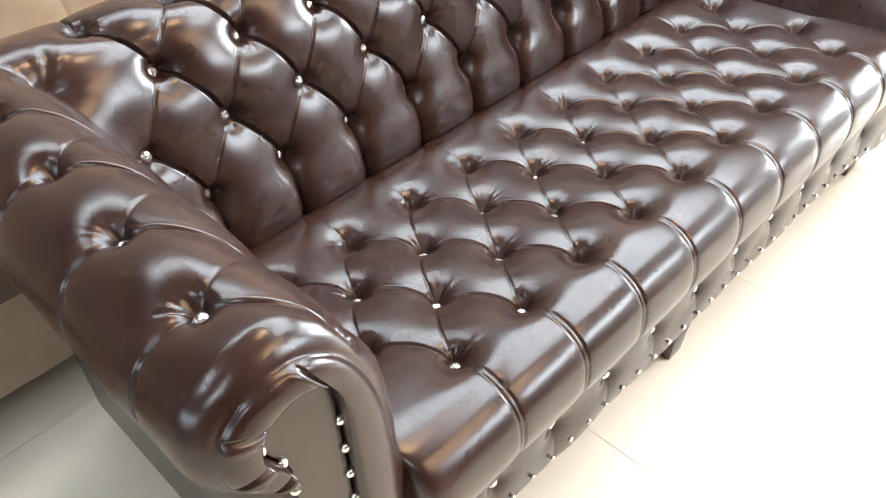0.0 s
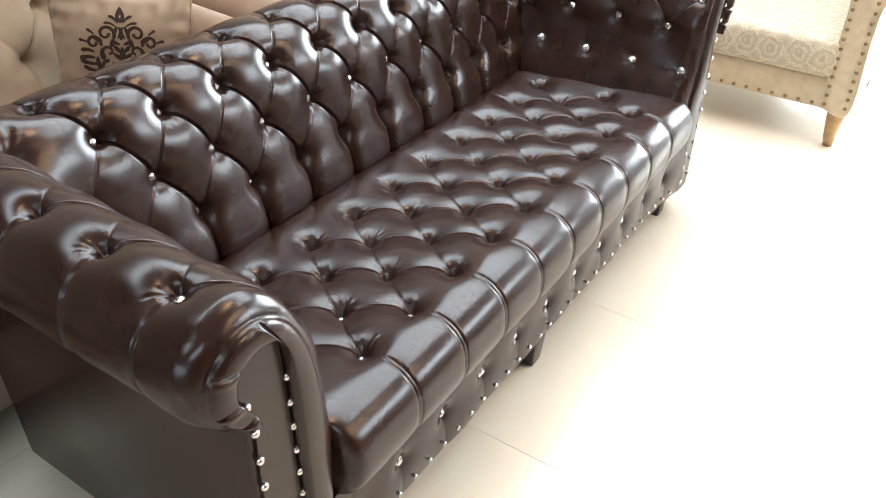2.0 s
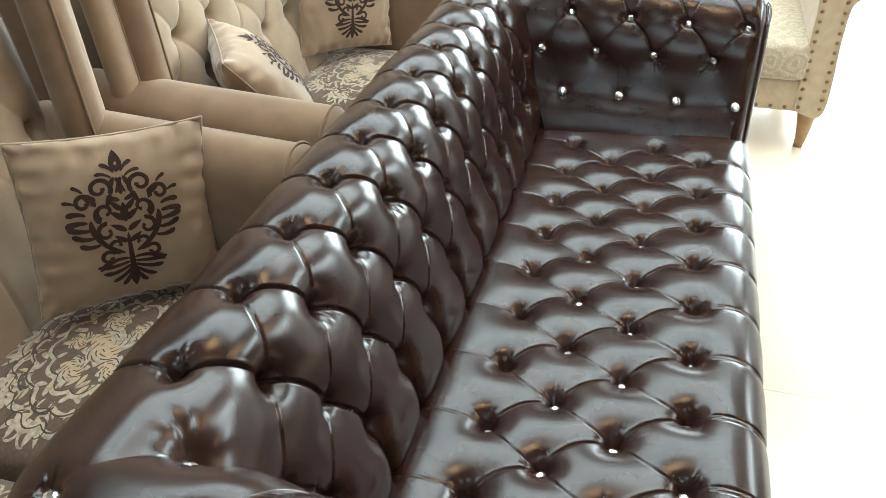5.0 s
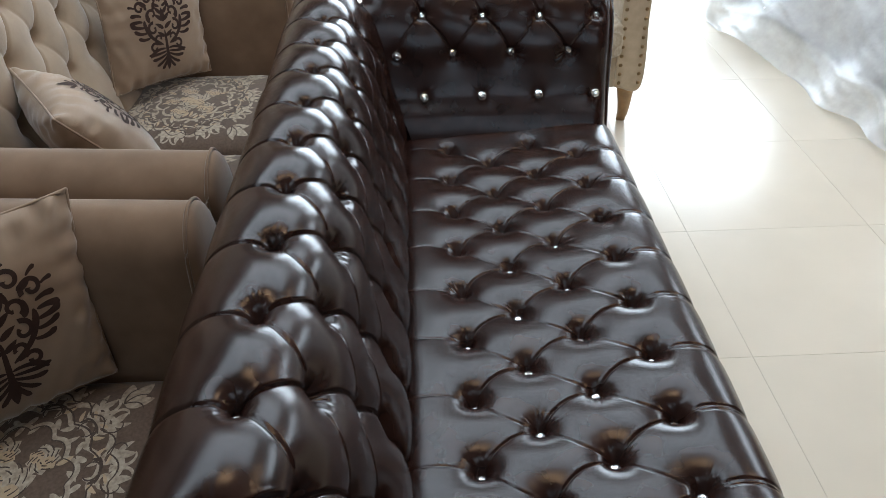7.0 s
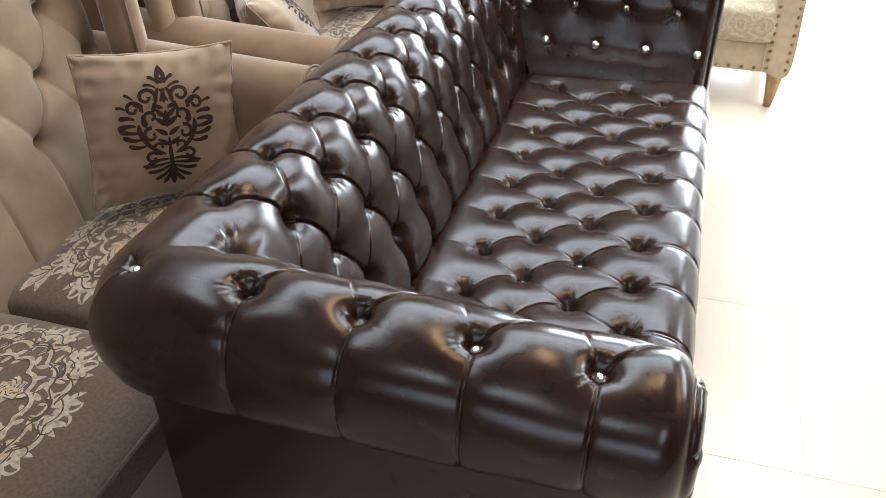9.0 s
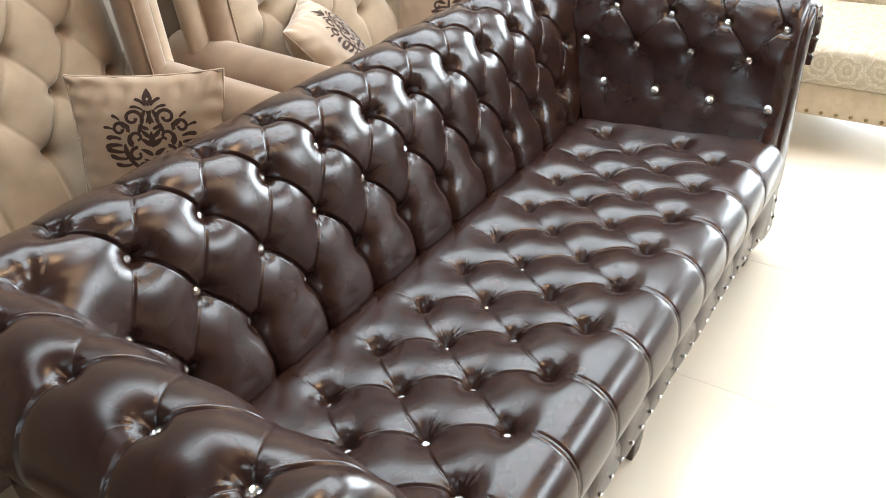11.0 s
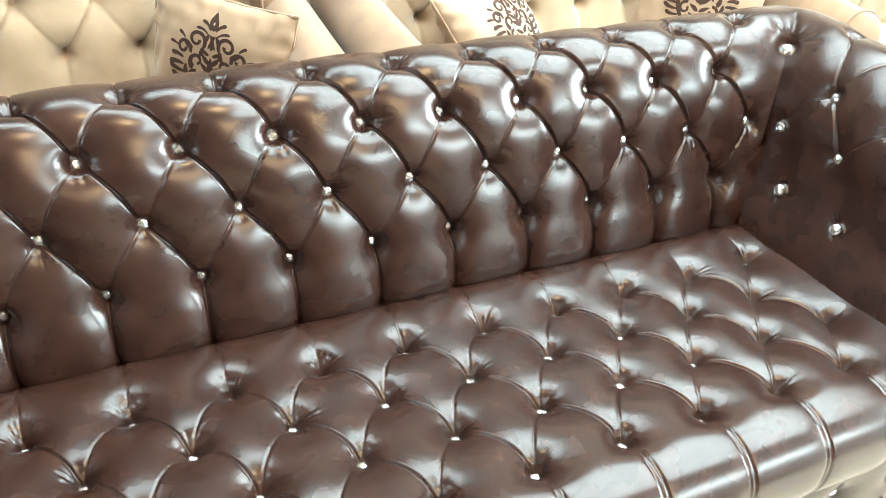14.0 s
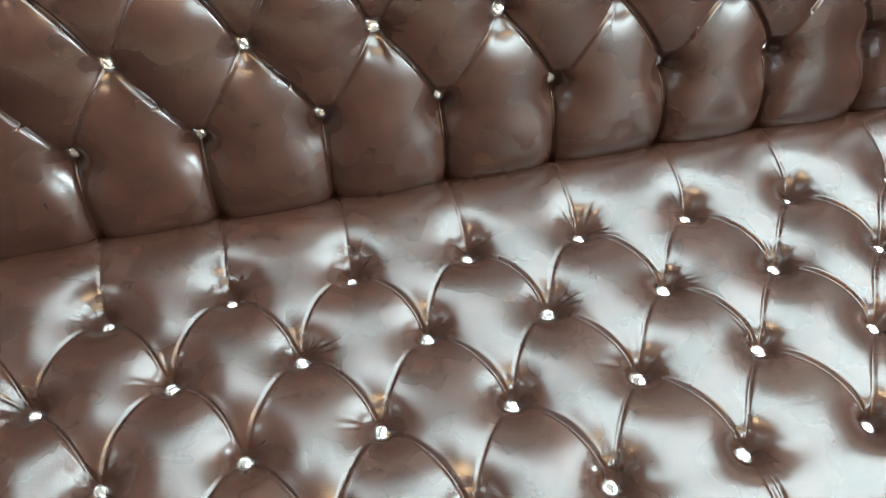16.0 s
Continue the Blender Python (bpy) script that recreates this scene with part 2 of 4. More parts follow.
def crystal_mesh(radius):
    """A cut stone in a thin rim: a table, two belts of uneven facets and a turned edge."""
    rng = np.random.default_rng(12)
    bm = bmesh.new()
    rings = []
    for r, z, n, off in ((0.36, 0.62, 8, 0), (0.66, 0.50, 8, 0.5), (0.84, 0.24, 8, 0), (0.86, 0.30, 8, 0), (1.0, 0.22, 8, 0.0), (1.0, -0.3, 8, 0.0)):
        wob = 0.05 if z > 0.4 else 0.0
        rings.append([bm.verts.new((radius * (r + rng.uniform(-wob, wob)) * math.cos(math.tau * (k + off) / n), radius * (r + rng.uniform(-wob, wob)) * math.sin(math.tau * (k + off) / n), radius * (z + rng.uniform(-wob, wob)))) for k in range(n)])
    bm.faces.new(rings[0])
    for a, b in zip(rings, rings[1:]):
        for k in range(8):
            bm.faces.new((a[k], b[k], a[(k + 1) % 8]))
            bm.faces.new((b[k], b[(k + 1) % 8], a[(k + 1) % 8]))
    bmesh.ops.recalc_face_normals(bm, faces=bm.faces)
    return bm


def button(place, normal, parent):
    n = Vector(normal).normalized()
    if not first_button:
        ob = part("button", crystal_mesh(0.0122), CRYSTAL, parent, "faceted crystal button in a steel rim")
        ob.data.polygons.foreach_set("use_smooth", [False] * len(ob.data.polygons))
        first_button.append(ob.data)
    else:
        ob = new("button", first_button[0])
        ob.parent = parent
        tagged(ob, "faceted crystal button in a steel rim")
    spin = Matrix.Rotation(2.4 * len(parent.children), 4, "Z")
    ob.matrix_local = Matrix.Translation(place) @ n.to_track_quat("Z", "Y").to_matrix().to_4x4() @ spin
    return ob


first_nail = []


def nail(place, normal, parent, scale=1.0):
    n = Vector(normal).normalized()
    if not first_nail:
        first_nail.append(part("nail", button_mesh(0.0074, 0.0056, 14), CHROME, parent).data)
        ob = bpy.data.objects["nail"]
    else:
        ob = new("nail", first_nail[0])
        ob.parent = parent
    ob.matrix_local = Matrix.Translation(place) @ n.to_track_quat("Z", "Y").to_matrix().to_4x4() @ Matrix.Scale(scale, 4)


def diamonds(rows, first_tail=None, last_tail=None):
    """Buttons and seams from rows of (v, [u...]); each joins the two nearest of the next row. Tails run straight on to those v."""
    buttons, seams = [], []
    for v, us in rows:
        buttons += [(u, v) for u in us]
    for (va, a), (vb, b) in zip(rows, rows[1:]):
        for p in a:
            for q in b:
                if abs(p - q) < 0.75 * D:
                    seams.append(((p, va), (q, vb)))
    if first_tail is not None:
        seams += [((u, rows[0][0]), (u, first_tail)) for u in rows[0][1]]
    if last_tail is not None:
        seams += [((u, rows[-1][0]), (u, last_tail)) for u in rows[-1][1]]
    return buttons, seams


def seat():
    prof, s = smooth_curve([(0.515, 0.35), (0.495, 0.385), (0.468, 0.415), (0.435, 0.434), (0.38, 0.441), (0.28, 0.447), (0.12, 0.458), (0.0, 0.466), (-0.06, 0.466), (-0.105, 0.452), (-0.135, 0.418), (-0.143, 0.37), (-0.135, 0.325), (-0.112, 0.292)], 0.0021)
    nrm = -curve_normals(prof)
    u = np.arange(-0.215, 1.456, 0.0021)
    rows = []
    for y, z, half in ((0.336, 0.412, 0.5), (0.229, 0.419, 0.0), (0.118, 0.427, 0.5), (0.0, 0.435, 0.0)):
        n = range(-1, 9) if half else range(0, 9)
        rows.append((nearest_s(prof, s, (y, z + 0.033)), [D * (k + half) for k in n]))
    buttons, seams = diamonds(rows, nearest_s(prof, s, (0.47, 0.415)))
    U, V = np.meshgrid(u, s)
    depth = tuft_depth(U, V, buttons, seams, dip=0.0160, dip_width=0.034, broad=0.012, broad_width=0.036, pit=0.022, pit_width=0.0145, wrinkle=0.0024, fold=0.0030, fold_width=0.0016, lip_height=0.0004, slant=0.25, tail=0.3, tail_dip=0.0014, tail_width=0.010, bow=-0.011, seed=3)
    # the strip in front of the last buttons is drawn tight, with a double seam from each button over the edge
    past = V - rows[-1][0]
    strip = np.clip((past - 0.010) / 0.075, 0, 1)
    depth = depth * (1 - 0.75 * strip * strip * (3 - 2 * strip))
    for p in rows[-1][1]:
        start = np.clip((past - 0.012) / 0.03, 0, 1)
        near = np.abs(U - p)
        depth += start * (0.0035 * np.exp(-near / 0.016) + 0.0026 * np.exp(-(((near - 0.0046 * start) / 0.0019) ** 2)))
    pts = np.stack([U, prof[:, 0][:, None] - nrm[:, 0][:, None] * depth, prof[:, 1][:, None] - nrm[:, 1][:, None] * depth], -1)
    # the front of the seat tucks in where it meets the arms
    gap = np.clip(np.minimum(U + 0.196, 2 * MID + 0.196 - U), 0, None)
    pts[..., 1] += 0.055 * np.exp(-((gap / 0.011) ** 1.2)) * np.clip((-0.04 - pts[..., 1]) / 0.06, 0, 1)
    ob = grid_part("seat_cushion", pts, LEATHER, sofa, "deep-buttoned brown leather seat")
    for bu, bv in buttons:
        i, j = int(np.argmin(np.abs(s - bv))), int(np.argmin(np.abs(u - bu)))
        button(pts[i, j] + np.array([0, 0, 0.003]), (0, nrm[i, 0], nrm[i, 1]), ob)


seat()

ROLL = [(0.150, 0.34), (0.180, 0.39), (0.196, 0.435), (0.190, 0.49), (0.172, 0.545), (0.155, 0.61), (0.141, 0.68), (0.115, 0.755), (0.075, 0.815), (0.02, 0.842), (-0.04, 0.832), (-0.085, 0.795), (-0.105, 0.735), (-0.095, 0.675), (-0.06, 0.632), (-0.02, 0.615)]
roll, roll_s = smooth_curve(ROLL, 0.0027)
roll_n = -curve_normals(roll)
if roll_n[0, 0] < 0:
    roll_n = -roll_n
SEAT_S = nearest_s(roll, roll_s, (0.145, 0.43))
# rows of buttons over the roll: crest, upper, middle, lower
V1, V2, V3, V4 = (nearest_s(roll, roll_s, p) for p in ((0.015, 0.842), (0.112, 0.770), (0.146, 0.652), (0.173, 0.543)))
ARM_X, BACK_Y = -0.335, 0.640


def rounded_corner(pts):
    """Turns the sharp outer corners of the mitred roll into round ones."""
    for cx, s in ((ARM_X + 0.04, -1), (2 * MID - ARM_X - 0.04, 1)):
        cy = BACK_Y - 0.04
        dx, dy = s * (pts[..., 0] - cx), pts[..., 1] - cy
        m = (dx > 0) & (dy > 0)
        scale = np.ones_like(dx)
        scale[m] = (np.maximum(dx, dy)[m] / np.hypot(dx, dy)[m]) ** 0.85
        pts[..., 0] = np.where(m, cx + s * dx * scale, pts[..., 0])
        pts[..., 1] = np.where(m, cy + dy * scale, pts[..., 1])
    return pts


def corner_gathers(pts):
    """Pits and long gathers round the buttons that hold the two inner corners of the roll."""
    for k, sx in enumerate((1, -1)):
        ax = ARM_X if sx > 0 else 2 * MID - ARM_X
        for place, way, deep, wide, rays, reach in (
            ((ax + sx * 0.092, BACK_Y - 0.092, 0.798), (-0.5 * sx, 0.5, -0.7), 0.030, 0.024, 0.0009, 0.042),
            ((ax - sx * 0.012, BACK_Y + 0.012, 0.842), (0, 0, -1), 0.022, 0.014, 0.0006, 0.022),
        ):
            p, w = np.array(place), np.array(way) / np.linalg.norm(way)
            off = pts - p
            d = np.linalg.norm(off, axis=-1)
            side = np.cross(w, (0, 0, 1.0)) if abs(w[2]) < 0.9 else np.array((1.0, 0, 0))
            side /= np.linalg.norm(side)
            ang = np.arctan2(off @ np.cross(w, side), off @ side)
            move = deep * np.exp(-((d / wide) ** 1.3))
            move += rays * (np.cos(9 * ang + 1.3 * k + np.sin(2 * ang)) + 0.6 * np.cos(14 * ang + 2)) * (0.6 + 0.5 * np.cos(ang + 1.1)) * np.exp(-(((d - reach) / (0.55 * reach)) ** 2))
            pts = pts + move[..., None] * w
    return pts


def backrest():
    """The roll swept along the back, mitred at both corners."""
    k = np.linspace(0, 1, 860)
    o, z = roll[:, 0][:, None], roll[:, 1][:, None]
    inner = np.where(z < 0.6, np.minimum(o, 0.148), o)
    lo, hi = ARM_X + inner, 2 * MID - ARM_X - inner
    X = lo + (hi - lo) * k[None]
    V = np.repeat(roll_s[:, None], len(k), 1)
    whole, half = [D * n for n in range(-1, 10)], [D * (n + 0.5) for n in range(-1, 9)]
    rows = [(V4, half), (V3, [D * n for n in range(-1, 10)]), (V2, half), (V1, whole)]
    buttons, seams = diamonds(rows, SEAT_S - 0.05, roll_s[-1])
    depth = tuft_depth(X, V, buttons, seams, fold=0.0055, fold_width=0.0020, lip_height=0.0005, slant=-0.5, pit=0.026, pit_width=0.0140, broad=0.010, broad_width=0.034, dip=0.0165, dip_width=0.027, wrinkle=0.0016, tail=1.3, tail_dip=0.020, tail_width=0.016, tail_end=V1 - 0.01, bow=0.007, sizes=((V1, 0.85), (V2, 1.1), (V3, 0.72), (V4, 0.55)), seed=5)
    edge = np.minimum(X - lo, hi - X)
    depth *= 1 - np.exp(-edge / 0.018)
    pts = np.stack([X, BACK_Y - o + 0 * X, z + 0 * X], -1)
    n3 = np.stack([0 * X, np.repeat(-roll_n[:, :1], len(k), 1), np.repeat(roll_n[:, 1:], len(k), 1)], -1)
    pts = corner_gathers(rounded_corner(pts - n3 * depth[..., None]))
    ob = grid_part("backrest", pts, LEATHER, sofa, "deep-buttoned brown leather rolled back")
    for bu, bv in buttons:
        i = int(np.argmin(np.abs(roll_s - bv)))
        j = int(np.argmin(np.abs(X[i] - bu)))
        if edge[i, j] > 0.02:
            button(pts[i, j] + n3[i, j] * 0.007, n3[i, j], ob)

    for sx in (1, -1):
        ax = ARM_X if sx > 0 else 2 * MID - ARM_X
        button((ax + sx * 0.083, BACK_Y - 0.083, 0.781), (0.5 * sx, -0.5, 0.7), ob)
        button((ax - sx * 0.012, BACK_Y + 0.010, 0.818), (0, 0, 1), ob)


backrest()

FRONT_Y = -0.097
KEY = [(0.066, 0.30), (0.066, 0.42), (0.066, 0.55), (0.065, 0.66), (0.060, 0.72), (0.045, 0.752), (0.015, 0.765), (-0.012, 0.757), (-0.030, 0.740), (-0.036, 0.70), (-0.024, 0.668), (-0.010, 0.640), (-0.004, 0.615)]


ROLL_ARM = [(0.154, 0.30), (0.160, 0.37), (0.163, 0.43), (0.163, 0.49), (0.160, 0.545), (0.153, 0.61), (0.141, 0.68), *ROLL[7:]]


ROLL_FAR_ARM = [(0.200, 0.30), (0.210, 0.37), (0.208, 0.43), (0.188, 0.49), (0.161, 0.545), (0.144, 0.61), (0.136, 0.68), *ROLL[7:]]


def arm(far):
    """The same roll along one arm, with its gathered front and the studded facing."""
    roll, roll_s = smooth_curve(ROLL_FAR_ARM if far else ROLL_ARM, 0.0027)
    roll_n = -curve_normals(roll)
    SEAT_S = nearest_s(roll, roll_s, (0.163, 0.43))
    V2, V3, V4 = (nearest_s(roll, roll_s, p) for p in ((0.118, 0.758), (0.147, 0.652), (0.160, 0.540)))
    sign = -1 if far else 1
    front = FRONT_Y - 0.016 if far else FRONT_Y
    ax = 2 * MID - ARM_X if far else ARM_X
    o, z = roll[:, 0][:, None], roll[:, 1][:, None]
    k = np.linspace(0, 1, 240 if far else 380)
    Y = front + (BACK_Y - o - front) * k[None]
    V = np.repeat(roll_s[:, None], len(k), 1)
    crest = [0.015 + 0.155 * n for n in range(4)]
    VA = nearest_s(roll, roll_s, (-0.012, 0.842))
    rows = [(V4, [-0.075, 0.08, 0.235, 0.393]), (V3, [0.0, 0.157, 0.313, 0.465]), (V2, [-0.075, 0.078, 0.232, 0.393]), (VA, crest)]
    buttons, seams = diamonds(rows, SEAT_S - 0.05, roll_s[-1])
    if far:  # the far arm's cover is drawn smooth below its upper buttons
        seams = [q for q in seams if max(q[0][1], q[1][1]) > V3 + 0.01]
    depth = tuft_depth(Y, V, buttons, seams, fold=0.0045, fold_width=0.0019, pit=0.021, pit_width=0.0125, broad=0.008, dip=0.006 if far else 0.0095, dip_width=0.024, sizes=((V2, 0.8), (V3, 0.42), (V4, 0.3)) if far else (), tail=0.8, tail_dip=0.0045, tail_width=0.012, lip_height=0.0004, bow=0.006, broad_width=0.032, wrinkle=0.0020, seed=8 + far)
    depth *= 1 - np.exp(-(BACK_Y - o - Y) / 0.018)
    n3 = np.stack([np.repeat(sign * roll_n[:, :1], len(k), 1), 0 * Y, np.repeat(roll_n[:, 1:], len(k), 1)], -1)
    pts = np.stack([ax + sign * o + 0 * Y, Y, z + 0 * Y], -1) - n3 * depth[..., None]
    pts = corner_gathers(rounded_corner(pts))
    # the cover eases to a smooth edge and rounds over towards the facing at the front
    flat = np.stack([ax + sign * o + 0 * Y, Y, z + 0 * Y], -1)
    ease = np.clip((Y - front) / 0.030, 0, 1)[..., None]
    pts = flat + (pts - flat) * (ease * ease * (3 - 2 * ease))
    key, key_s = smooth_curve(KEY, 0.001)
    key = np.stack([np.interp(roll_s / roll_s[-1] * key_s[-1], key_s, key[:, c]) for c in (0, 1)], 1)
    target = np.stack([ax + sign * key[:, 0], np.full(len(key), front), key[:, 1]], -1)
    q = np.clip(1 - (Y - front) / 0.042, 0, 1)
    turn = 0.36 * (1 - np.sqrt(1 - 0.97 * q * q))[..., None] / 0.83
    pts = np.concatenate([pts[..., :1] * (1 - turn) + target[:, None, :1] * turn, pts[..., 1:2], pts[..., 2:] * (1 - turn) + target[:, None, 2:] * turn], -1)
    # gathered front: rings that turn inward to the studded facing, with folds round the scroll
    start = pts[:, 0]
    folds = np.zeros_like(roll_s)
    for p in ((0.005, 0.842), (-0.095, 0.775), (-0.098, 0.685), (-0.06, 0.632)):
        d = roll_s - nearest_s(roll, roll_s, p)
        folds += np.exp(-((d / 0.0036) ** 2)) - 0.35 * np.exp(-(((d - 0.014) / 0.009) ** 2))
    rings = []
    for a in np.linspace(0, np.pi * 0.72, 18)[1:]:
        f = (1 - np.cos(a)) / (1 - np.cos(np.pi * 0.72))
        p = start * (1 - f) + target * f
        p[:, 1] = front - 0.017 * np.sin(a) ** 0.75 + 0.006 * folds * np.sin(a) ** 0.7
        rings.append(p)
    rings[-1][:, 1] = front + 0.010
    # the arm falls a little towards its front
    full = np.concatenate([np.stack(rings[::-1], 1), pts], 1)
    for grid in (full, pts):
        grid[..., 2] -= 0.024 * np.clip((0.50 - grid[..., 1]) / 0.5, 0, 1) * np.clip((grid[..., 2] - 0.66) / 0.16, 0, 1)
    ob = grid_part("armrest", full, LEATHER, sofa, "deep-buttoned brown leather rolled arm", flip=far)
    for bu, bv in buttons:
        i = int(np.argmin(np.abs(roll_s - bv)))
        j = int(np.argmin(np.abs(Y[i] - bu)))
        if BACK_Y - o[i, 0] - bu > 0.02 and bu > front + 0.005:
            button(pts[i, j] + n3[i, j] * 0.009, n3[i, j], ob)
    # facing panel
    bm = bmesh.new()
    line = [(ax + sign * (0.012 + (p[0] - 0.012) * 0.93), 0.66 + (p[1] - 0.66) * 0.975) for p in key[:: len(key) // 40]]
    line += [(ax - sign * 0.010, 0.50), (ax - sign * 0.012, 0.09), (ax + sign * 0.066, 0.09)]
    vs = [bm.verts.new((x, front + 0.004, zz)) for x, zz in line]
    face = bm.faces.new(vs)
    ext = bmesh.ops.extrude_face_region(bm, geom=[face])
    bmesh.ops.translate(bm, verts=[v for v in ext["geom"] if isinstance(v, bmesh.types.BMVert)], vec=(0, 0.03, 0))
    bmesh.ops.recalc_face_normals(bm, faces=bm.faces)
    panel = part("arm_facing", bm, LEATHER, sofa, "flat brown leather facing edged with nailheads")
    panel.data.polygons.foreach_set("use_smooth", [False] * len(panel.data.polygons))
    y = front + 0.002
    for zz in np.arange(0.13, 0.70, 0.052):
        nail((ax + sign * 0.064, y, zz), (0, -1, 0), panel)
    for p in ((0.055, 0.733), (0.012, 0.742), (-0.022, 0.728), (-0.034, 0.693), (-0.015, 0.652)):
        nail((ax + sign * p[0], y, p[1]), (0, -1, 0), panel)
    for zz in np.arange(0.13, 0.62, 0.058):
        nail((ax - sign * 0.008, y, zz), (0, -1, 0), panel)


arm(False)
arm(True)


def base():
    # tufted apron under the seat
    z = np.linspace(0.095, 0.296, 60)
    x = np.arange(ARM_X + 0.066, 2 * MID - ARM_X - 0.066, 0.004)
    X, Z = np.meshgrid(x, z)
    us = [D * n for n in range(-1, 10)]
    buttons = [(u, 0.195) for u in us]
    seams = [((u, 0.08), (u, 0.31)) for u in us]
    depth = tuft_depth(X, Z, buttons, seams, pit=0.008, pit_width=0.016, broad=0.011, broad_width=0.032, dip=0.001, fold=0.0003, wrinkle=0.0008, tail=0.4, tail_dip=0.0032, tail_width=0.014, seed=21)
    bulge = 0.006 * np.sin(np.pi * (Z - 0.095) / 0.201) ** 0.5
    # the apron comes forward to meet the far arm's facing
    reach = lambda xx: 0.017 * np.clip((xx - x[-1]) / 0.22 + 1, 0, 1) ** 2
    depth *= 1 - 0.8 * np.clip((X - x[-1]) / 0.04 + 1, 0, 1)
    pts = np.stack([X, -0.092 - bulge + depth - reach(X), Z], -1)
    ob = grid_part("apron", pts, LEATHER, sofa, "padded leather apron with buttons and nailheads", flip=False)
    for u, v in buttons[1:-1]:
        i, j = int(np.argmin(np.abs(z - v))), int(np.argmin(np.abs(x - u)))
        button(pts[i, j] + np.array([0, -0.003, 0]), (0, -1, 0), ob)
    for xx in np.arange(-0.235, 2 * MID + 0.24, 0.054):
        nail((xx, -0.098 - reach(xx), 0.122), (0, -1, 0), ob, 0.75)
    # side, back and bottom panels
    bm = bmesh.new()
    box(bm, ARM_X - 0.02, ARM_X + 0.10, -0.085, 0.68, 0.055, 0.70, 0.006)
    part("side_panel", bm, LEATHER, sofa)
    bm = bmesh.new()
    box(bm, 2 * MID - ARM_X - 0.10, 2 * MID - ARM_X + 0.02, -0.085, 0.68, 0.055, 0.70, 0.006)
    part("side_panel", bm, LEATHER, sofa)
    part("back_panel", box(bmesh.new(), ARM_X + 0.10, 2 * MID - ARM_X - 0.10, 0.60, 0.68, 0.055, 0.70, 0.006), LEATHER, sofa)
    part("seat_frame", box(bmesh.new(), ARM_X + 0.10, 2 * MID - ARM_X - 0.10, -0.07, 0.60, 0.10, 0.28, 0.004), LEATHER, sofa)
    for fx, fy in ((-0.27, -0.05), (0.60, -0.06), (1.49, -0.05), (-0.27, 0.62), (0.60, 0.60), (1.49, 0.62)):
        bm = bmesh.new()
        box(bm, fx - 0.03, fx + 0.03, fy - 0.03, fy + 0.03, 0, 0.10, 0.003)
        for v in bm.verts:
            t = 0.72 + 0.28 * v.co.z / 0.10
            v.co.x, v.co.y = fx + (v.co.x - fx) * t, fy + (v.co.y - fy) * t
        part("foot", bm, DARK_WOOD, sofa, "short tapered dark wooden foot")


base()


# ---- ceiling lights ----
def emitter(name, colour, strength):
    m, nodes, links, bsdf = material(name)
    bsdf.inputs["Base Color"].default_value = (0.8, 0.8, 0.8, 1)
    bsdf.inputs["Emission Color"].default_value = (*colour, 1)
    bsdf.inputs["Emission Strength"].default_value = strength
    return m


COOL_LIGHT = emitter("cool_diffuser", (0.80, 0.91, 1.0), 8.0)
WARM_LIGHT = emitter("warm_diffuser", (1.0, 0.62, 0.33), 14.0)


def ceiling_lights():
    panel = thing("ceiling_light", "square recessed ceiling light panel with white frame", "ceiling light", "ceiling light panels")
    bm = bmesh.new()
    for b in ((-0.30, 0.30, -0.30, -0.27), (-0.30, 0.30, 0.27, 0.30), (-0.30, -0.27, -0.27, 0.27), (0.27, 0.30, -0.27, 0.27)):
        box(bm, *b, -0.02, 0.0)
    part("frame", bm, CEILING, panel)
    part("diffuser", box(bmesh.new(), -0.27, 0.27, -0.27, 0.27, -0.012, -0.002), COOL_LIGHT, panel)
    panel.location = (1.45, -1.0, 2.995)
    for i in range(-3, 4):
        for j in range(5):
            if (i or j) and (i >= 0 or j == 4 or (i == -1 and j == 3)):
                copy_thing(panel, pose(1.45 + 0.61 * i, -1.0 + 0.61 * j, 2.995))
    # the two at y = -1.4 are unseen panels added to brighten the -x floor
    for x, y in ((-1.85, 0.35), (-1.85, -1.4), (-2.46, -1.4)):
        copy_thing(panel, pose(x, y, 2.995))
    lamp = thing("warm_ceiling_light", "large round warm ceiling light with a white rim", "ceiling light", "warm ceiling lights")
    bm = bmesh.new()
    bmesh.ops.create_cone(bm, cap_ends=True, segments=48, radius1=0.30, radius2=0.33, depth=0.03)
    part("rim", bm, CEILING, lamp)
    bm = bmesh.new()
    bmesh.ops.create_cone(bm, cap_ends=True, segments=48, radius1=0.28, radius2=0.28, depth=0.006)
    bmesh.ops.translate(bm, verts=bm.verts, vec=(0, 0, -0.018))
    part("diffuser", bm, WARM_LIGHT, lamp)
    lamp.location = (0.50, -0.05, 2.985)
    for x, y in ((0.7, -2.3), (1.6, -2.3), (0.7, -3.3), (1.6, -3.3)):
        copy_thing(lamp, pose(x, y, 2.985))


ceiling_lights()


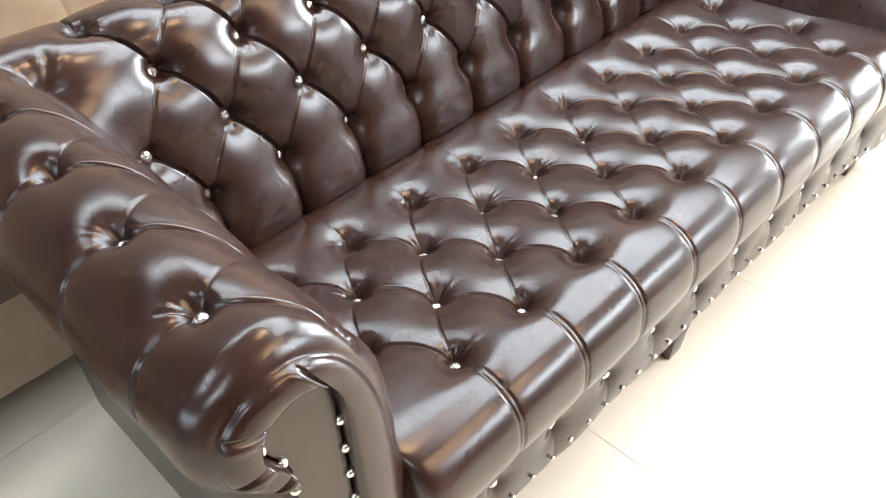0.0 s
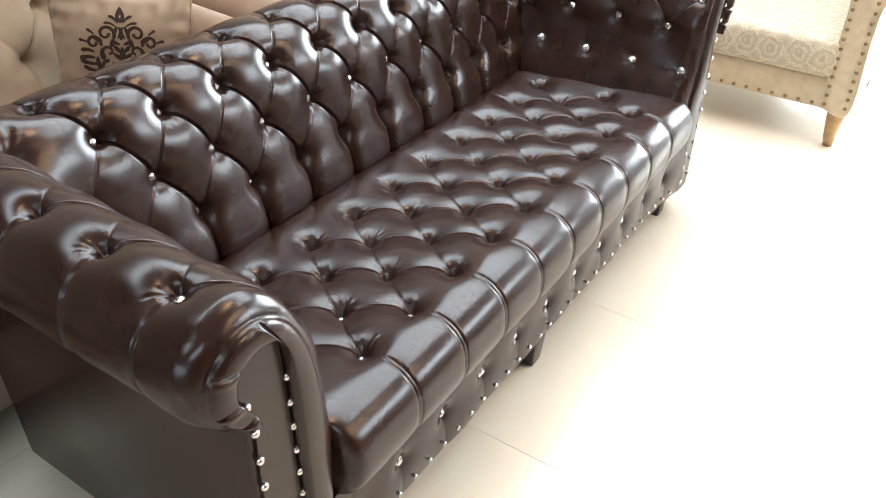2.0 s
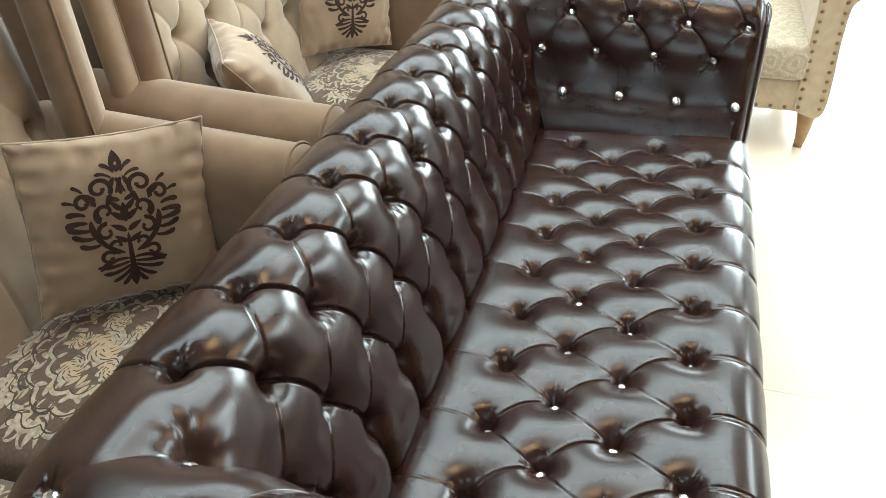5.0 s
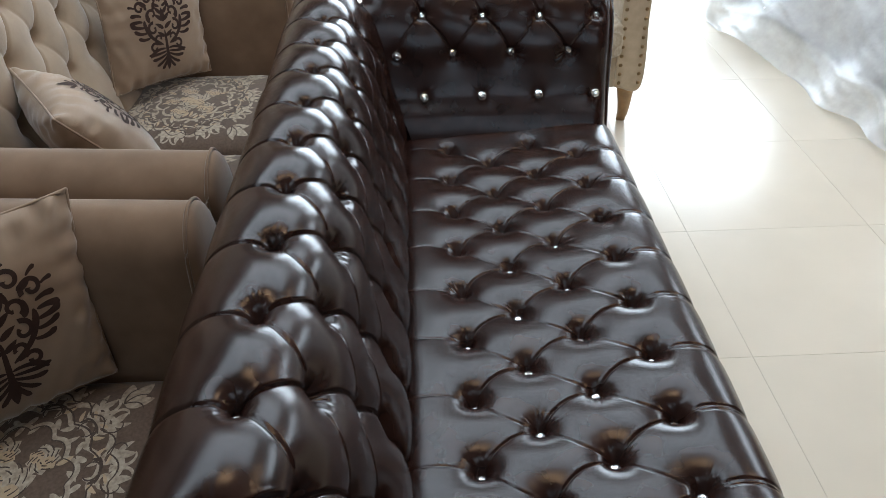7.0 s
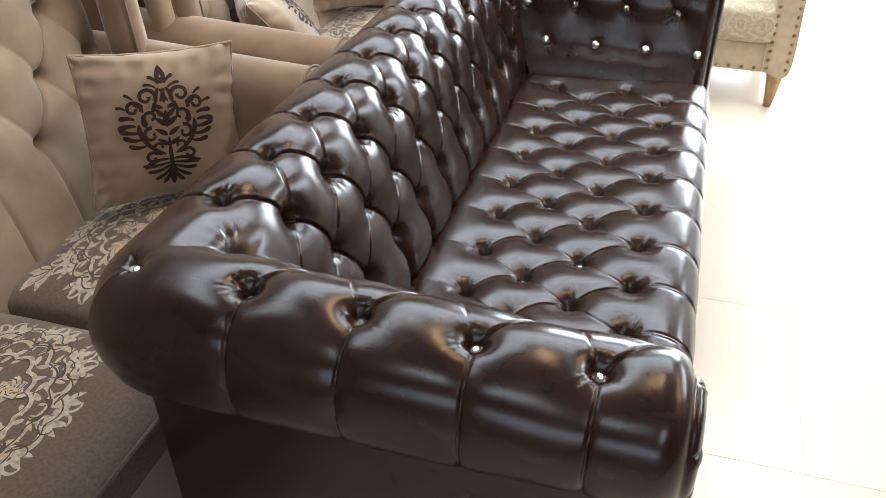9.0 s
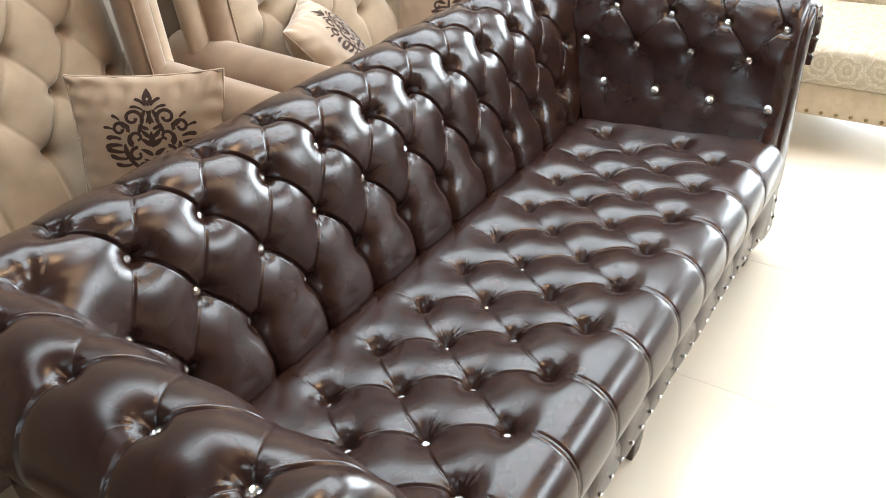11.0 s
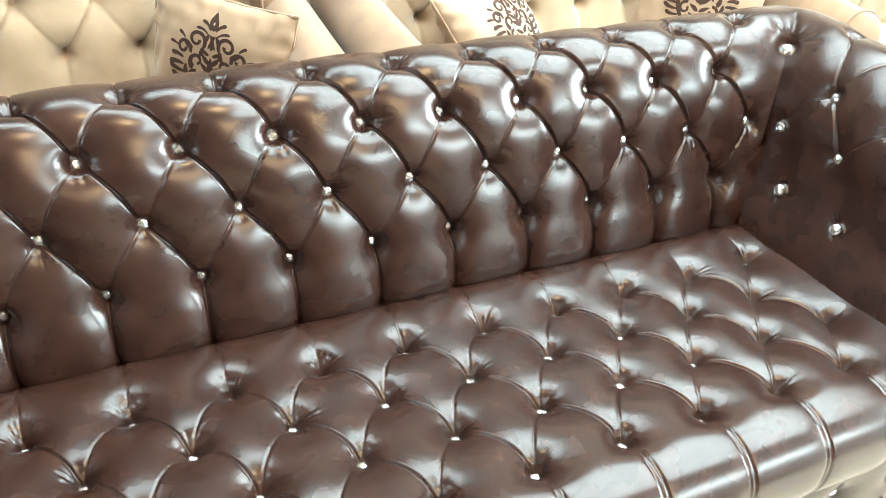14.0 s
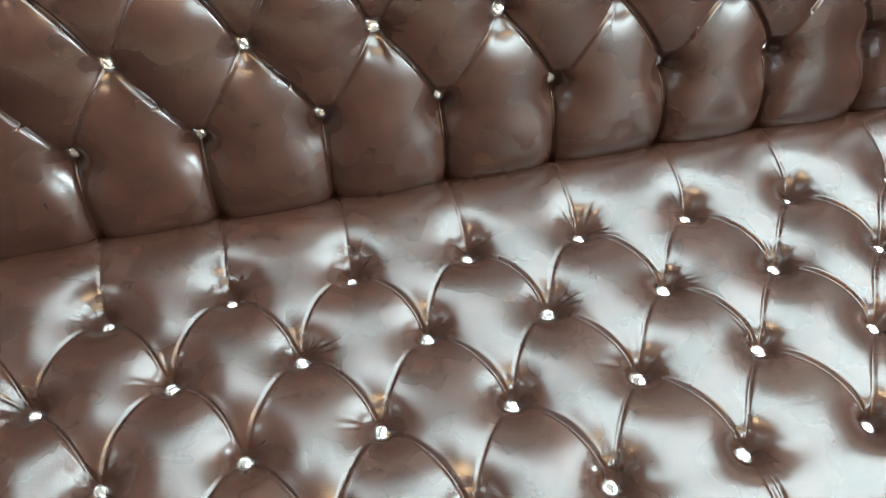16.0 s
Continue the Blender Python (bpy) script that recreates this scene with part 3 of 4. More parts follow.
# ---- beige showroom sofas ----
def fabric_material(name, low, high, scale=14, weave=900, rough=0.8, sheen=0.35):
    m, nodes, links, bsdf = material(name)
    n = noise_tex(nodes, links, scale, 5)
    col = ramp(nodes, links, n.outputs["Fac"], [(0.3, low), (0.7, high)])
    links.new(col.outputs[0], bsdf.inputs["Base Color"])
    bsdf.inputs["Roughness"].default_value = rough
    bsdf.inputs["Sheen Weight"].default_value, bsdf.inputs["Sheen Roughness"].default_value = sheen, 0.4
    bsdf.inputs["Specular IOR Level"].default_value = 0.25
    w = noise_tex(nodes, links, weave, 2)
    bump(nodes, links, bsdf, w.outputs["Fac"], 0.25, 0.0006)
    return m


VELOUR = fabric_material("taupe_velour", (0.168, 0.105, 0.064), (0.218, 0.139, 0.087))
BACK_VELOUR = fabric_material("grey_beige_velour", (0.235, 0.166, 0.108), (0.300, 0.216, 0.143))
PALE_VELOUR = fabric_material("pale_velour", (0.31, 0.225, 0.155), (0.37, 0.275, 0.195))
CUSHION = fabric_material("cushion_velour", (0.245, 0.168, 0.110), (0.32, 0.224, 0.149), 9, 1100, 0.6, 0.5)
SEAT_CLOTH = fabric_material("taupe_seat_cloth", (0.078, 0.050, 0.033), (0.122, 0.080, 0.055), 160, 700)
FLOCK = fabric_material("brown_flock", (0.028, 0.014, 0.010), (0.045, 0.022, 0.015), 60, 1500, 0.9, 0.1)
CREAM_THREAD = fabric_material("cream_thread", (0.225, 0.172, 0.122), (0.46, 0.38, 0.285), 110, 1500, 0.55, 0.2)
DARK_THREAD = fabric_material("umber_thread", (0.045, 0.028, 0.019), (0.075, 0.049, 0.034), 200, 1500)
ROSE_THREAD = fabric_material("tan_thread", (0.36, 0.25, 0.15), (0.46, 0.34, 0.22), 180, 1500)
LINEN = fabric_material("cream_linen", (0.44, 0.35, 0.24), (0.52, 0.42, 0.30), 30, 600)
PALE_WOOD = plain_material("honey_wood", (0.42, 0.25, 0.11), 0.4, 0, 0.25, 22)
BRASS = plain_material("aged_brass", (0.25, 0.17, 0.09), 0.4, 0.9, 0.2)


def ribbon(x, y, angle, length, k0, k1, w0, w1, n=18, tip=True):
    """A scroll: a strip that starts at (x, y), turns by a curvature going from k0 to k1, and goes from width w0 to w1. Returns rows of left and right points."""
    left, right = [], []
    a, step = radians(angle), length / (n - 1)
    for i in range(n):
        t = i / (n - 1)
        w = (w0 + (w1 - w0) * t) * (min(1, 6 * (1 - t) + 0.05) ** 0.5 if tip else 1) * min(1, 8 * t + 0.35)
        left.append((x - math.sin(a) * w / 2, y + math.cos(a) * w / 2))
        right.append((x + math.sin(a) * w / 2, y - math.cos(a) * w / 2))
        x, y = x + math.cos(a) * step, y + math.sin(a) * step
        a += step * (k0 + (k1 - k0) * t)
    return left, right


def leaf(x, y, angle, length, width, bend=0.0, n=12):
    left, right = [], []
    a, step = radians(angle), length / (n - 1)
    for i in range(n):
        t = i / (n - 1)
        w = width * math.sin(math.pi * t**0.75) ** 0.8 + 0.0004
        left.append((x - math.sin(a) * w / 2, y + math.cos(a) * w / 2))
        right.append((x + math.sin(a) * w / 2, y - math.cos(a) * w / 2))
        x, y = x + math.cos(a) * step, y + math.sin(a) * step
        a += step * bend
    return left, right


def strips_mesh(strips, place):
    """Verts and faces of strips; place(x, y) gives the 3D point."""
    verts, faces = [], []
    for left, right in strips:
        base = len(verts)
        for p, q in zip(left, right):
            verts += [place(*p), place(*q)]
        for i in range(len(left) - 1):
            j = base + 2 * i
            faces.append((j, j + 1, j + 3, j + 2))
    return verts, faces


def mirrored(strips):
    return strips + [([(-x, y) for x, y in r], [(-x, y) for x, y in l]) for l, r in strips]


def spiral(x, y, r0, r1, a0, a1, w0, w1, n=30):
    """A scroll wound about (x, y) from radius r0 to r1 and angle a0 to a1."""
    left, right = [], []
    for i in range(n):
        t = i / (n - 1)
        a, r, w = radians(a0 + (a1 - a0) * t), r0 + (r1 - r0) * t, w0 + (w1 - w0) * t
        if t > 0.9:
            w *= 1.35
        left.append((x + (r + w / 2) * math.cos(a), y + (r + w / 2) * math.sin(a)))
        right.append((x + (r - w / 2) * math.cos(a), y + (r - w / 2) * math.sin(a)))
    return (left, right) if a1 < a0 else (right, left)


def finger(x, y, angle, length, width, bend=0.0):
    """A drop that starts thin at (x, y) and is fat at its tip."""
    left, right = ribbon(x, y, angle, length, bend, bend * 2, width * 0.45, width * 1.1, 12)
    return left, right


def damask_strips():
    """A damask medallion; the cushion is one unit wide and high."""
    one = [leaf(0, 0.290, 90, 0.115, 0.060), ribbon(0, -0.24, 90, 0.20, 0, 0, 0.030, 0.016), leaf(0, 0.02, 90, 0.11, 0.040), leaf(0, -0.22, -90, 0.15, 0.052), leaf(0, 0.17, 90, 0.09, 0.030)]
    half = [
        # crown: a bud with short hooks
        finger(0.016, 0.290, 62, 0.080, 0.024, -9), finger(0.030, 0.262, 44, 0.085, 0.020, -9), leaf(0.020, 0.268, -60, 0.10, 0.024, -4), ribbon(0.012, 0.262, -110, 0.09, -3, 4, 0.018, 0.012),
        # scrolls on the shoulder
        spiral(0.098, 0.215, 0.058, 0.015, 215, -190, 0.024, 0.018), spiral(0.182, 0.150, 0.050, 0.014, 205, -190, 0.024, 0.018), leaf(0.120, 0.160, 15, 0.070, 0.034, 4), leaf(0.050, 0.185, -75, 0.085, 0.028, 3),
        finger(0.175, 0.205, 52, 0.060, 0.022, -8), finger(0.222, 0.150, 30, 0.060, 0.022, -8),
        # side leaves
        finger(0.180, 0.085, 26, 0.095, 0.032, -7), finger(0.178, 0.045, 12, 0.110, 0.034, -5), finger(0.170, 0.002, 2, 0.115, 0.034, 3), finger(0.155, -0.040, -8, 0.115, 0.032, 6), finger(0.135, -0.080, -18, 0.105, 0.030, 7),
        ribbon(0.030, -0.150, 28, 0.26, 3, 7, 0.020, 0.034), leaf(0.120, 0.030, 70, 0.085, 0.034, 5),
        # inner scrolls
        spiral(0.088, 0.090, 0.046, 0.013, -60, 265, 0.024, 0.016), spiral(0.098, -0.020, 0.048, 0.013, 100, -225, 0.024, 0.016), spiral(0.060, -0.100, 0.042, 0.012, -100, 210, 0.022, 0.016),
        leaf(0.006, 0.085, 40, 0.080, 0.028, 4), leaf(0.005, 0.030, 48, 0.085, 0.030, -3), leaf(0.004, -0.030, 40, 0.085, 0.030, -3), leaf(0.004, -0.090, 30, 0.075, 0.028, 3), leaf(0.010, 0.140, 20, 0.070, 0.024, 5),
        # fan at the foot
        spiral(0.110, -0.165, 0.040, 0.012, 150, -190, 0.022, 0.018), finger(0.012, -0.185, 8, 0.165, 0.030, -5), finger(0.010, -0.205, -14, 0.165, 0.028, 2), finger(0.008, -0.222, -34, 0.150, 0.028, 4), finger(0.006, -0.235, -56, 0.135, 0.026, 4), finger(0.004, -0.242, -74, 0.125, 0.026, 3),
    ]
    return one + mirrored(half)


def lobed(radius, depth, lobes, width, phase=0.0, n=150):
    """A closed scalloped band: its outer and inner line."""
    left, right = [], []
    for i in range(n + 1):
        a = math.tau * i / n
        r = radius + depth * (abs(math.sin(lobes * a / 2 + phase)) - 0.5) + 0.5 * depth * math.cos(4 * a)
        left.append((r * math.cos(a), r * math.sin(a)))
        right.append(((r - width) * math.cos(a), (r - width) * math.sin(a)))
    return left, right


def floral_strips():
    """A bouquet in a lobed wreath, about one unit across: cream ground, dark outlines, tan petals."""
    rng = random.Random(7)
    cream, dark, tan = [lobed(0.425, 0.040, 16, 0.030), lobed(0.345, 0.035, 12, 0.022), lobed(0.265, 0.03, 12, 0.024)], [], []
    dark += [lobed(0.412, 0.032, 20, 0.007), lobed(0.345, 0.03, 12, 0.008, 0.4), lobed(0.245, 0.03, 12, 0.006)]
    for k in range(20):
        a = math.tau * k / 20
        s = 1 if k % 2 else -1
        deg = math.degrees(a)
        x, y = math.cos(a), math.sin(a)
        cream.append(leaf(0.42 * x, 0.42 * y, deg + 35 * s, 0.085, 0.034, -8 * s))
        cream.append(leaf(0.43 * x, 0.43 * y, deg - 40 * s, 0.070, 0.024, 8 * s))
        cream.append(leaf(0.31 * x, 0.31 * y, deg + 180 + 30 * s, 0.060, 0.024, 8 * s))
        dark.append(ribbon(0.36 * x, 0.36 * y, deg + 70 * s, 0.16, 6 * s, 44 * s, 0.009, 0.006))
        dark.append(ribbon(0.385 * x, 0.385 * y, deg - 60 * s, 0.12, 8 * s, 50 * s, 0.008, 0.005))
        dark.append(leaf(0.33 * x, 0.33 * y, deg + 20 * s, 0.05, 0.013, 10 * s, 8))
        tan.append(leaf(0.335 * x, 0.335 * y, deg - 50 * s, 0.06, 0.018, 9 * s, 8))
        cream.append(spiral(0.395 * x - 0.02 * y * s, 0.395 * y + 0.02 * x * s, 0.050, 0.012, deg + 90 * s, deg - 330 * s, 0.020, 0.012, 22))
        cream.append(ribbon(0.40 * x, 0.40 * y, deg + 80 * s, 0.17, -9 * s, -34 * s, 0.020, 0.010))
        cream.append(leaf(0.375 * x, 0.375 * y, deg + 150 * s, 0.075, 0.026, 7 * s, 8))
        tan.append(leaf(0.405 * x, 0.405 * y, deg + 110 * s, 0.05, 0.013, 9 * s, 8))
    for sx in (-1, 1):
        for sy in (-1, 1):
            for ang, size in ((0, 1.0), (40, 0.8), (-40, 0.8)):
                d = math.degrees(math.atan2(sy, sx)) + ang
                cream.append(leaf(0.36 * sx, 0.35 * sy, d, 0.16 * size, 0.075 * size, 3))
                dark.append(ribbon(0.36 * sx, 0.35 * sy, d + 12, 0.14 * size, -4, -30, 0.008, 0.005))
    for fx, fy, r in ((0, 0.0, 0.125), (0.145, 0.07, 0.075), (-0.145, 0.07, 0.08), (0.11, -0.115, 0.07), (-0.11, -0.115, 0.075), (0.0, 0.16, 0.06)):
        for ring, count in ((1.0, 9), (0.66, 7), (0.36, 5)):
            for p in range(count):
                a = 360 * p / count + 40 * ring + rng.uniform(-10, 10)
                some = tan if (p + int(ring * 3)) % 4 == 0 else cream
                some.append(leaf(fx, fy, a, r * ring, r * 0.60 * ring + 0.012, rng.uniform(-6, 6), 8))
                dark.append(ribbon(fx + 0.62 * r * ring * math.cos(radians(a)), fy + 0.62 * r * ring * math.sin(radians(a)), a + 70, r * 0.55 * ring, 12, 18, 0.007, 0.004, 8))
    for k in range(34):
        a = rng.uniform(0, math.tau)
        r = rng.uniform(0.16, 0.24)
        (cream if k % 3 else tan).append(leaf(r * math.cos(a), r * math.sin(a), math.degrees(a) + rng.uniform(-60, 60), 0.07, 0.022, rng.uniform(-8, 8), 8))
    return cream, dark, tan


DAMASK = damask_strips()
FLORAL = floral_strips()


def throw_cushion(place, normal, up, size, label, seed, fat=0.12):
    """A square stuffed cushion with a flocked damask medallion on its front."""
    z = Vector(normal).normalized()
    y = (Vector(up) - z * Vector(up).dot(z)).normalized()
    x = y.cross(z)
    m = Matrix((x, y, z)).transposed().to_4x4()
    m.translation = place
    ob = thing("throw_cushion", label, "cushion", "damask throw cushions")
    ob.matrix_world = m
    rng = np.random.default_rng(seed)
    waves = [(rng.uniform(-30, 30), rng.uniform(-30, 30), rng.uniform(0, 6.28)) for _ in range(8)]

    def shape(u, v, side):
        edge = (1 - np.abs(u) ** 2.6) * (1 - np.abs(v) ** 2.6)
        bulge = fat * size * np.maximum(edge, 0) ** 0.55
        pinch = 1 - 0.055 * (1 - np.abs(v) ** 2) * np.abs(u) ** 2
        pinch2 = 1 - 0.055 * (1 - np.abs(u) ** 2) * np.abs(v) ** 2
        near = np.maximum(np.abs(u), np.abs(v)) ** 3
        crumple = sum(np.sin(a * u + b * v + c) for a, b, c in waves) * 0.0016 * near * (edge > 0.001)
        along = np.where(np.abs(u) > np.abs(v), v, u)
        crumple = crumple + 0.0022 * np.sin(26 * along + seed) * near * (edge > 0.001)
        return np.stack([0.5 * size * u * pinch, 0.5 * size * v * pinch2, side * (bulge + crumple)], -1)

    t = np.sin(np.linspace(-np.pi / 2, np.pi / 2, 49))
    U, V = np.meshgrid(t, t)
    front = grid_part("front", shape(U, V, 1.0), CUSHION, ob)
    grid_part("back", shape(U, V, -1.0), CUSHION, ob, flip=True)

    def on(px, py):
        u, v = 2.15 * px, 2.1 * py
        p = shape(np.array(u), np.array(v), 1.0)
        return (p[0], p[1], p[2] + 0.0016)

    verts, faces = strips_mesh(DAMASK, on)
    tagged(part("motif", (verts, faces), FLOCK, ob, "dark brown flocked damask medallion"), kind="stuff")
    bm = bmesh.new()
    ring = np.concatenate([np.stack([t, -np.ones_like(t)], 1), np.stack([np.ones_like(t), t], 1), np.stack([t[::-1], np.ones_like(t)], 1), np.stack([-np.ones_like(t), t[::-1]], 1)])
    pts = shape(ring[:, 0], ring[:, 1], 1.0)
    tube(bm, [Vector(p) for p in pts], 0.0028, 6, closed=True)
    part("piping", bm, CUSHION, ob)
    return ob


def tube(bm, pts, radius, sides=8, closed=False):
    """A round tube along points."""
    rings = []
    n = len(pts)
    for i, p in enumerate(pts):
        a = pts[(i - 1) % n] if closed or i else pts[0]
        b = pts[(i + 1) % n] if closed or i < n - 1 else pts[-1]
        d = (b - a)
        d = d.normalized() if d.length > 1e-9 else Vector((0, 0, 1))
        side = d.orthogonal().normalized() if abs(d.z) > 0.95 else d.cross(Vector((0, 0, 1))).normalized()
        other = d.cross(side)
        r = radius(i / (n - 1)) if callable(radius) else radius
        rings.append([bm.verts.new(p + side * (r * math.cos(math.tau * k / sides)) + other * (r * math.sin(math.tau * k / sides))) for k in range(sides)])
    pairs = list(zip(rings, rings[1:])) + ([(rings[-1], rings[0])] if closed else [])
    for ra, rb in pairs:
        for k in range(sides):
            bm.faces.new((ra[k], ra[(k + 1) % sides], rb[(k + 1) % sides], rb[k]))
    if not closed:
        bm.faces.new(rings[0][::-1])
        bm.faces.new(rings[-1])
    return bm


def swept_arm(cross, y0, y1, lean, mat, parent, name, label=""):
    """A stuffed arm: a closed outline in (x, z) drawn along y, rounded at the front, with rows leaning by lean(y)."""
    c = np.array(cross)
    c, _ = smooth_curve(np.vstack([c, c[:1]]), 0.008)
    mid = c.mean(0)
    rows = []
    for a in np.linspace(0, np.pi / 2, 7):
        f = 0.72 + 0.28 * np.sin(a)
        rows.append((y0 - 0.02 * np.cos(a), mid + (c - mid) * f))
    for y in np.linspace(y0, y1, 24)[1:]:
        rows.append((y, c))
    pts = np.array([[(x, y, z + lean(y)) for x, z in q] for y, q in rows])
    ob = grid_part(name, pts, mat, parent, label)
    bm = bmesh.new()
    bm.from_mesh(ob.data)
    bm.verts.ensure_lookup_table()
    n = pts.shape[1]
    bm.faces.new([bm.verts[i] for i in range(n - 1)])
    bmesh.ops.recalc_face_normals(bm, faces=bm.faces)
    bm.to_mesh(ob.data)
    bm.free()
    piping = bmesh.new()
    tube(piping, [Vector((x, y0 + 0.004, z + lean(y0))) * 1.0 for x, z in mid + (c - mid) * 1.012], 0.0035, 6)
    part("piping", piping, mat, ob)
    return ob


def showroom_sofa(x0, x1, label, seats, seed):
    """A taupe sofa that faces -y, with a buttoned high back, rolled arms and floral seats, between x0 and x1."""
    ob = thing("showroom_sofa", label, "sofa", "taupe showroom sofas")
    front, back = 0.775, 1.42
    part("base", box(bmesh.new(), x0 + 0.02, x1 - 0.02, front + 0.01, back, 0.10, 0.335, 0.02, 3), PALE_VELOUR, ob, "pale velour front border")
    for lx in (x0 + 0.08, x1 - 0.08):
        for ly in (front + 0.07, back - 0.06):
            bm = bmesh.new()
            box(bm, lx - 0.025, lx + 0.025, ly - 0.025, ly + 0.025, 0, 0.11, 0.004)
            part("foot", bm, DARK_WOOD, ob)
    inner0, inner1 = x0 + 0.145, x1 - 0.145
    width = (inner1 - inner0) / seats
    for k in range(seats):
        a, b = inner0 + k * width, inner0 + (k + 1) * width
        f0 = front - 0.012
        U, V = np.meshgrid(np.linspace(-1, 1, 60), np.linspace(-1, 1, 60))
        edge = np.maximum((1 - np.abs(U) ** 6) * (1 - np.abs(V) ** 6), 0)
        cx, cy, hx, hy = (a + b) / 2, (f0 + 1.33) / 2, (b - a) / 2 - 0.003, (1.33 - f0) / 2
        top = 0.335 + 0.088 * edge**0.28 + 0.014 * (1 - U**2) * (1 - V**2)
        cushion = grid_part("seat_cushion", np.stack([cx + hx * U, cy + hy * V, top], -1), SEAT_CLOTH, ob, "taupe seat cushion woven with cream flowers")

        def on(px, py, cx=cx, cy=cy, hx=hx, hy=hy):
            u, v = px * 2 * 0.88, py * 2 * 0.70 + 0.15
            e = max((1 - abs(u) ** 6) * (1 - abs(v) ** 6), 0)
            return (cx + hx * u, cy + hy * v, 0.335 + 0.088 * e**0.28 + 0.014 * (1 - u * u) * (1 - v * v) + 0.0012)

        cream, dark, tan = FLORAL
        tagged(part("woven_scroll", strips_mesh(cream, on), CREAM_THREAD, cushion, "cream woven scrolls and petals"), kind="stuff")
        part("woven_petal", strips_mesh(tan, lambda px, py: tuple(Vector(on(px, py)) + Vector((0, 0, 0.0008)))), ROSE_THREAD, cushion, "tan woven petals")["kind"] = "stuff"
        part("woven_outline", strips_mesh(dark, lambda px, py: tuple(Vector(on(px, py)) + Vector((0, 0, 0.0012)))), DARK_THREAD, cushion, "dark woven outlines")["kind"] = "stuff"
        bm = bmesh.new()
        tube(bm, [Vector((cx + hx * u, f0 + 0.006, 0.405)) for u in np.linspace(-0.96, 0.96, 30)], 0.004, 6)
        part("piping", bm, SEAT_CLOTH, cushion)
    # buttoned back
    lean = lambda z: 1.285 + 0.20 * (z - 0.42)  # noqa: E731
    xs = np.arange(inner0 - 0.045, inner1 + 0.045, 0.005)
    zs = np.arange(0.36, 1.14, 0.005)
    X, Z = np.meshgrid(xs, zs)
    p = 0.17
    n = int((inner1 - inner0) / p)
    first = (inner0 + inner1) / 2 - p * (n // 2)
    whole = [first + p * k for k in range(-1, n + 2) if inner0 < first + p * k < inner1]
    half = [first + p * (k + 0.5) for k in range(-1, n + 2) if inner0 < first + p * (k + 0.5) < inner1]
    rows = [(0.618, half), (0.742, whole), (0.866, half), (0.99, whole)]
    buttons, seams = diamonds(rows, 0.30, 1.2)
    depth = tuft_depth(X, Z, buttons, seams, pit=0.030, pit_width=0.014, broad=0.022, broad_width=0.050, dip=0.009, dip_width=0.016, fold=0.006, fold_width=0.0035, wrinkle=0.0012, seed=seed)
    edge = np.minimum(X - xs[0], xs[-1] - X)
    Y = lean(Z) + depth + 0.03 * np.exp(-edge / 0.03)
    back_ob = grid_part("backrest", np.stack([X, Y, Z], -1), BACK_VELOUR, ob, "deep-buttoned grey-beige velour back")
    for bu, bv in buttons:
        bm = bmesh.new()
        bmesh.ops.create_uvsphere(bm, u_segments=8, v_segments=6, radius=0.008)
        i, j = int(np.argmin(np.abs(zs - bv))), int(np.argmin(np.abs(xs - bu)))
        knob = part("button", bm, BACK_VELOUR, back_ob)
        knob.location = (bu, Y[i, j] - 0.002, bv)
    bm = bmesh.new()
    box(bm, x0 + 0.05, x1 - 0.05, 1.39, back + 0.10, 0.10, 1.10, 0.02, 2)
    for v in bm.verts:
        v.co.y += 0.20 * max(0, v.co.z - 0.42)
    part("back_frame", bm, VELOUR, ob)
    # wings at both sides of the back
    for x, s in ((inner0 - 0.005, -1), (inner1 + 0.005, 1)):
        for k, (off, rad, mat) in enumerate(((0.030, 0.045, VELOUR), (0.090, 0.034, PALE_VELOUR))):
            bm = bmesh.new()
            pts = [Vector((x + s * (off + 0.03 * max(0, z - 0.62) ** 1.5), 1.285 + 0.11 * (z - 0.42) - 0.02 + 0.03 * k - 0.02 * math.sin(2.2 * (z - 0.5)), z)) for z in np.linspace(0.60, 1.16, 22)]
            tube(bm, pts, rad, 14)
            part("wing", bm, mat, ob, "pale rounded wing edge of the back" if k else "rounded taupe wing of the back")
            bm = bmesh.new()
            tube(bm, [q + Vector((-s * rad * 0.5, -rad * 0.92, 0)) for q in pts], 0.0032, 6)
            part("piping", bm, mat, ob)
    # rolled arms
    for x, s in ((x0, 1), (x1, -1)):
        q = [(0.148, 0.12), (0.150, 0.40), (0.150, 0.60), (0.138, 0.68), (0.095, 0.722), (0.04, 0.715), (0.0, 0.675), (-0.004, 0.625), (0.025, 0.60), (0.045, 0.56), (0.04, 0.30), (0.04, 0.12)]
        swept_arm([(x + s * a, z) for a, z in q][:: s], 0.815, 1.43, lambda y: 0.05 * (y - 0.8), VELOUR, ob, "armrest", "smooth taupe velour rolled arm")
    return ob


showroom_sofa(-1.36, 0.655, "taupe velour sofa with buttoned back and floral seats", 3, 31)
showroom_sofa(0.695, 2.10, "taupe velour two-seat sofa with buttoned back and floral seats", 2, 32)

throw_cushion((0.39, 1.12, 0.625), (-0.68, -0.72, 0.15), (0.17, 0.04, 1), 0.36, "beige velour cushion with brown damask medallion, leaning upright", 1)
throw_cushion((1.13, 1.18, 0.60), (0.45, -0.64, 0.62), (-0.25, 0.35, 1), 0.35, "beige velour cushion with damask medallion, slumped sideways", 2, 0.24)
throw_cushion((1.80, 1.20, 0.637), (-0.59, -0.80, 0.11), (0.16, 0.03, 1), 0.365, "beige velour cushion with brown damask medallion, in a corner", 3)


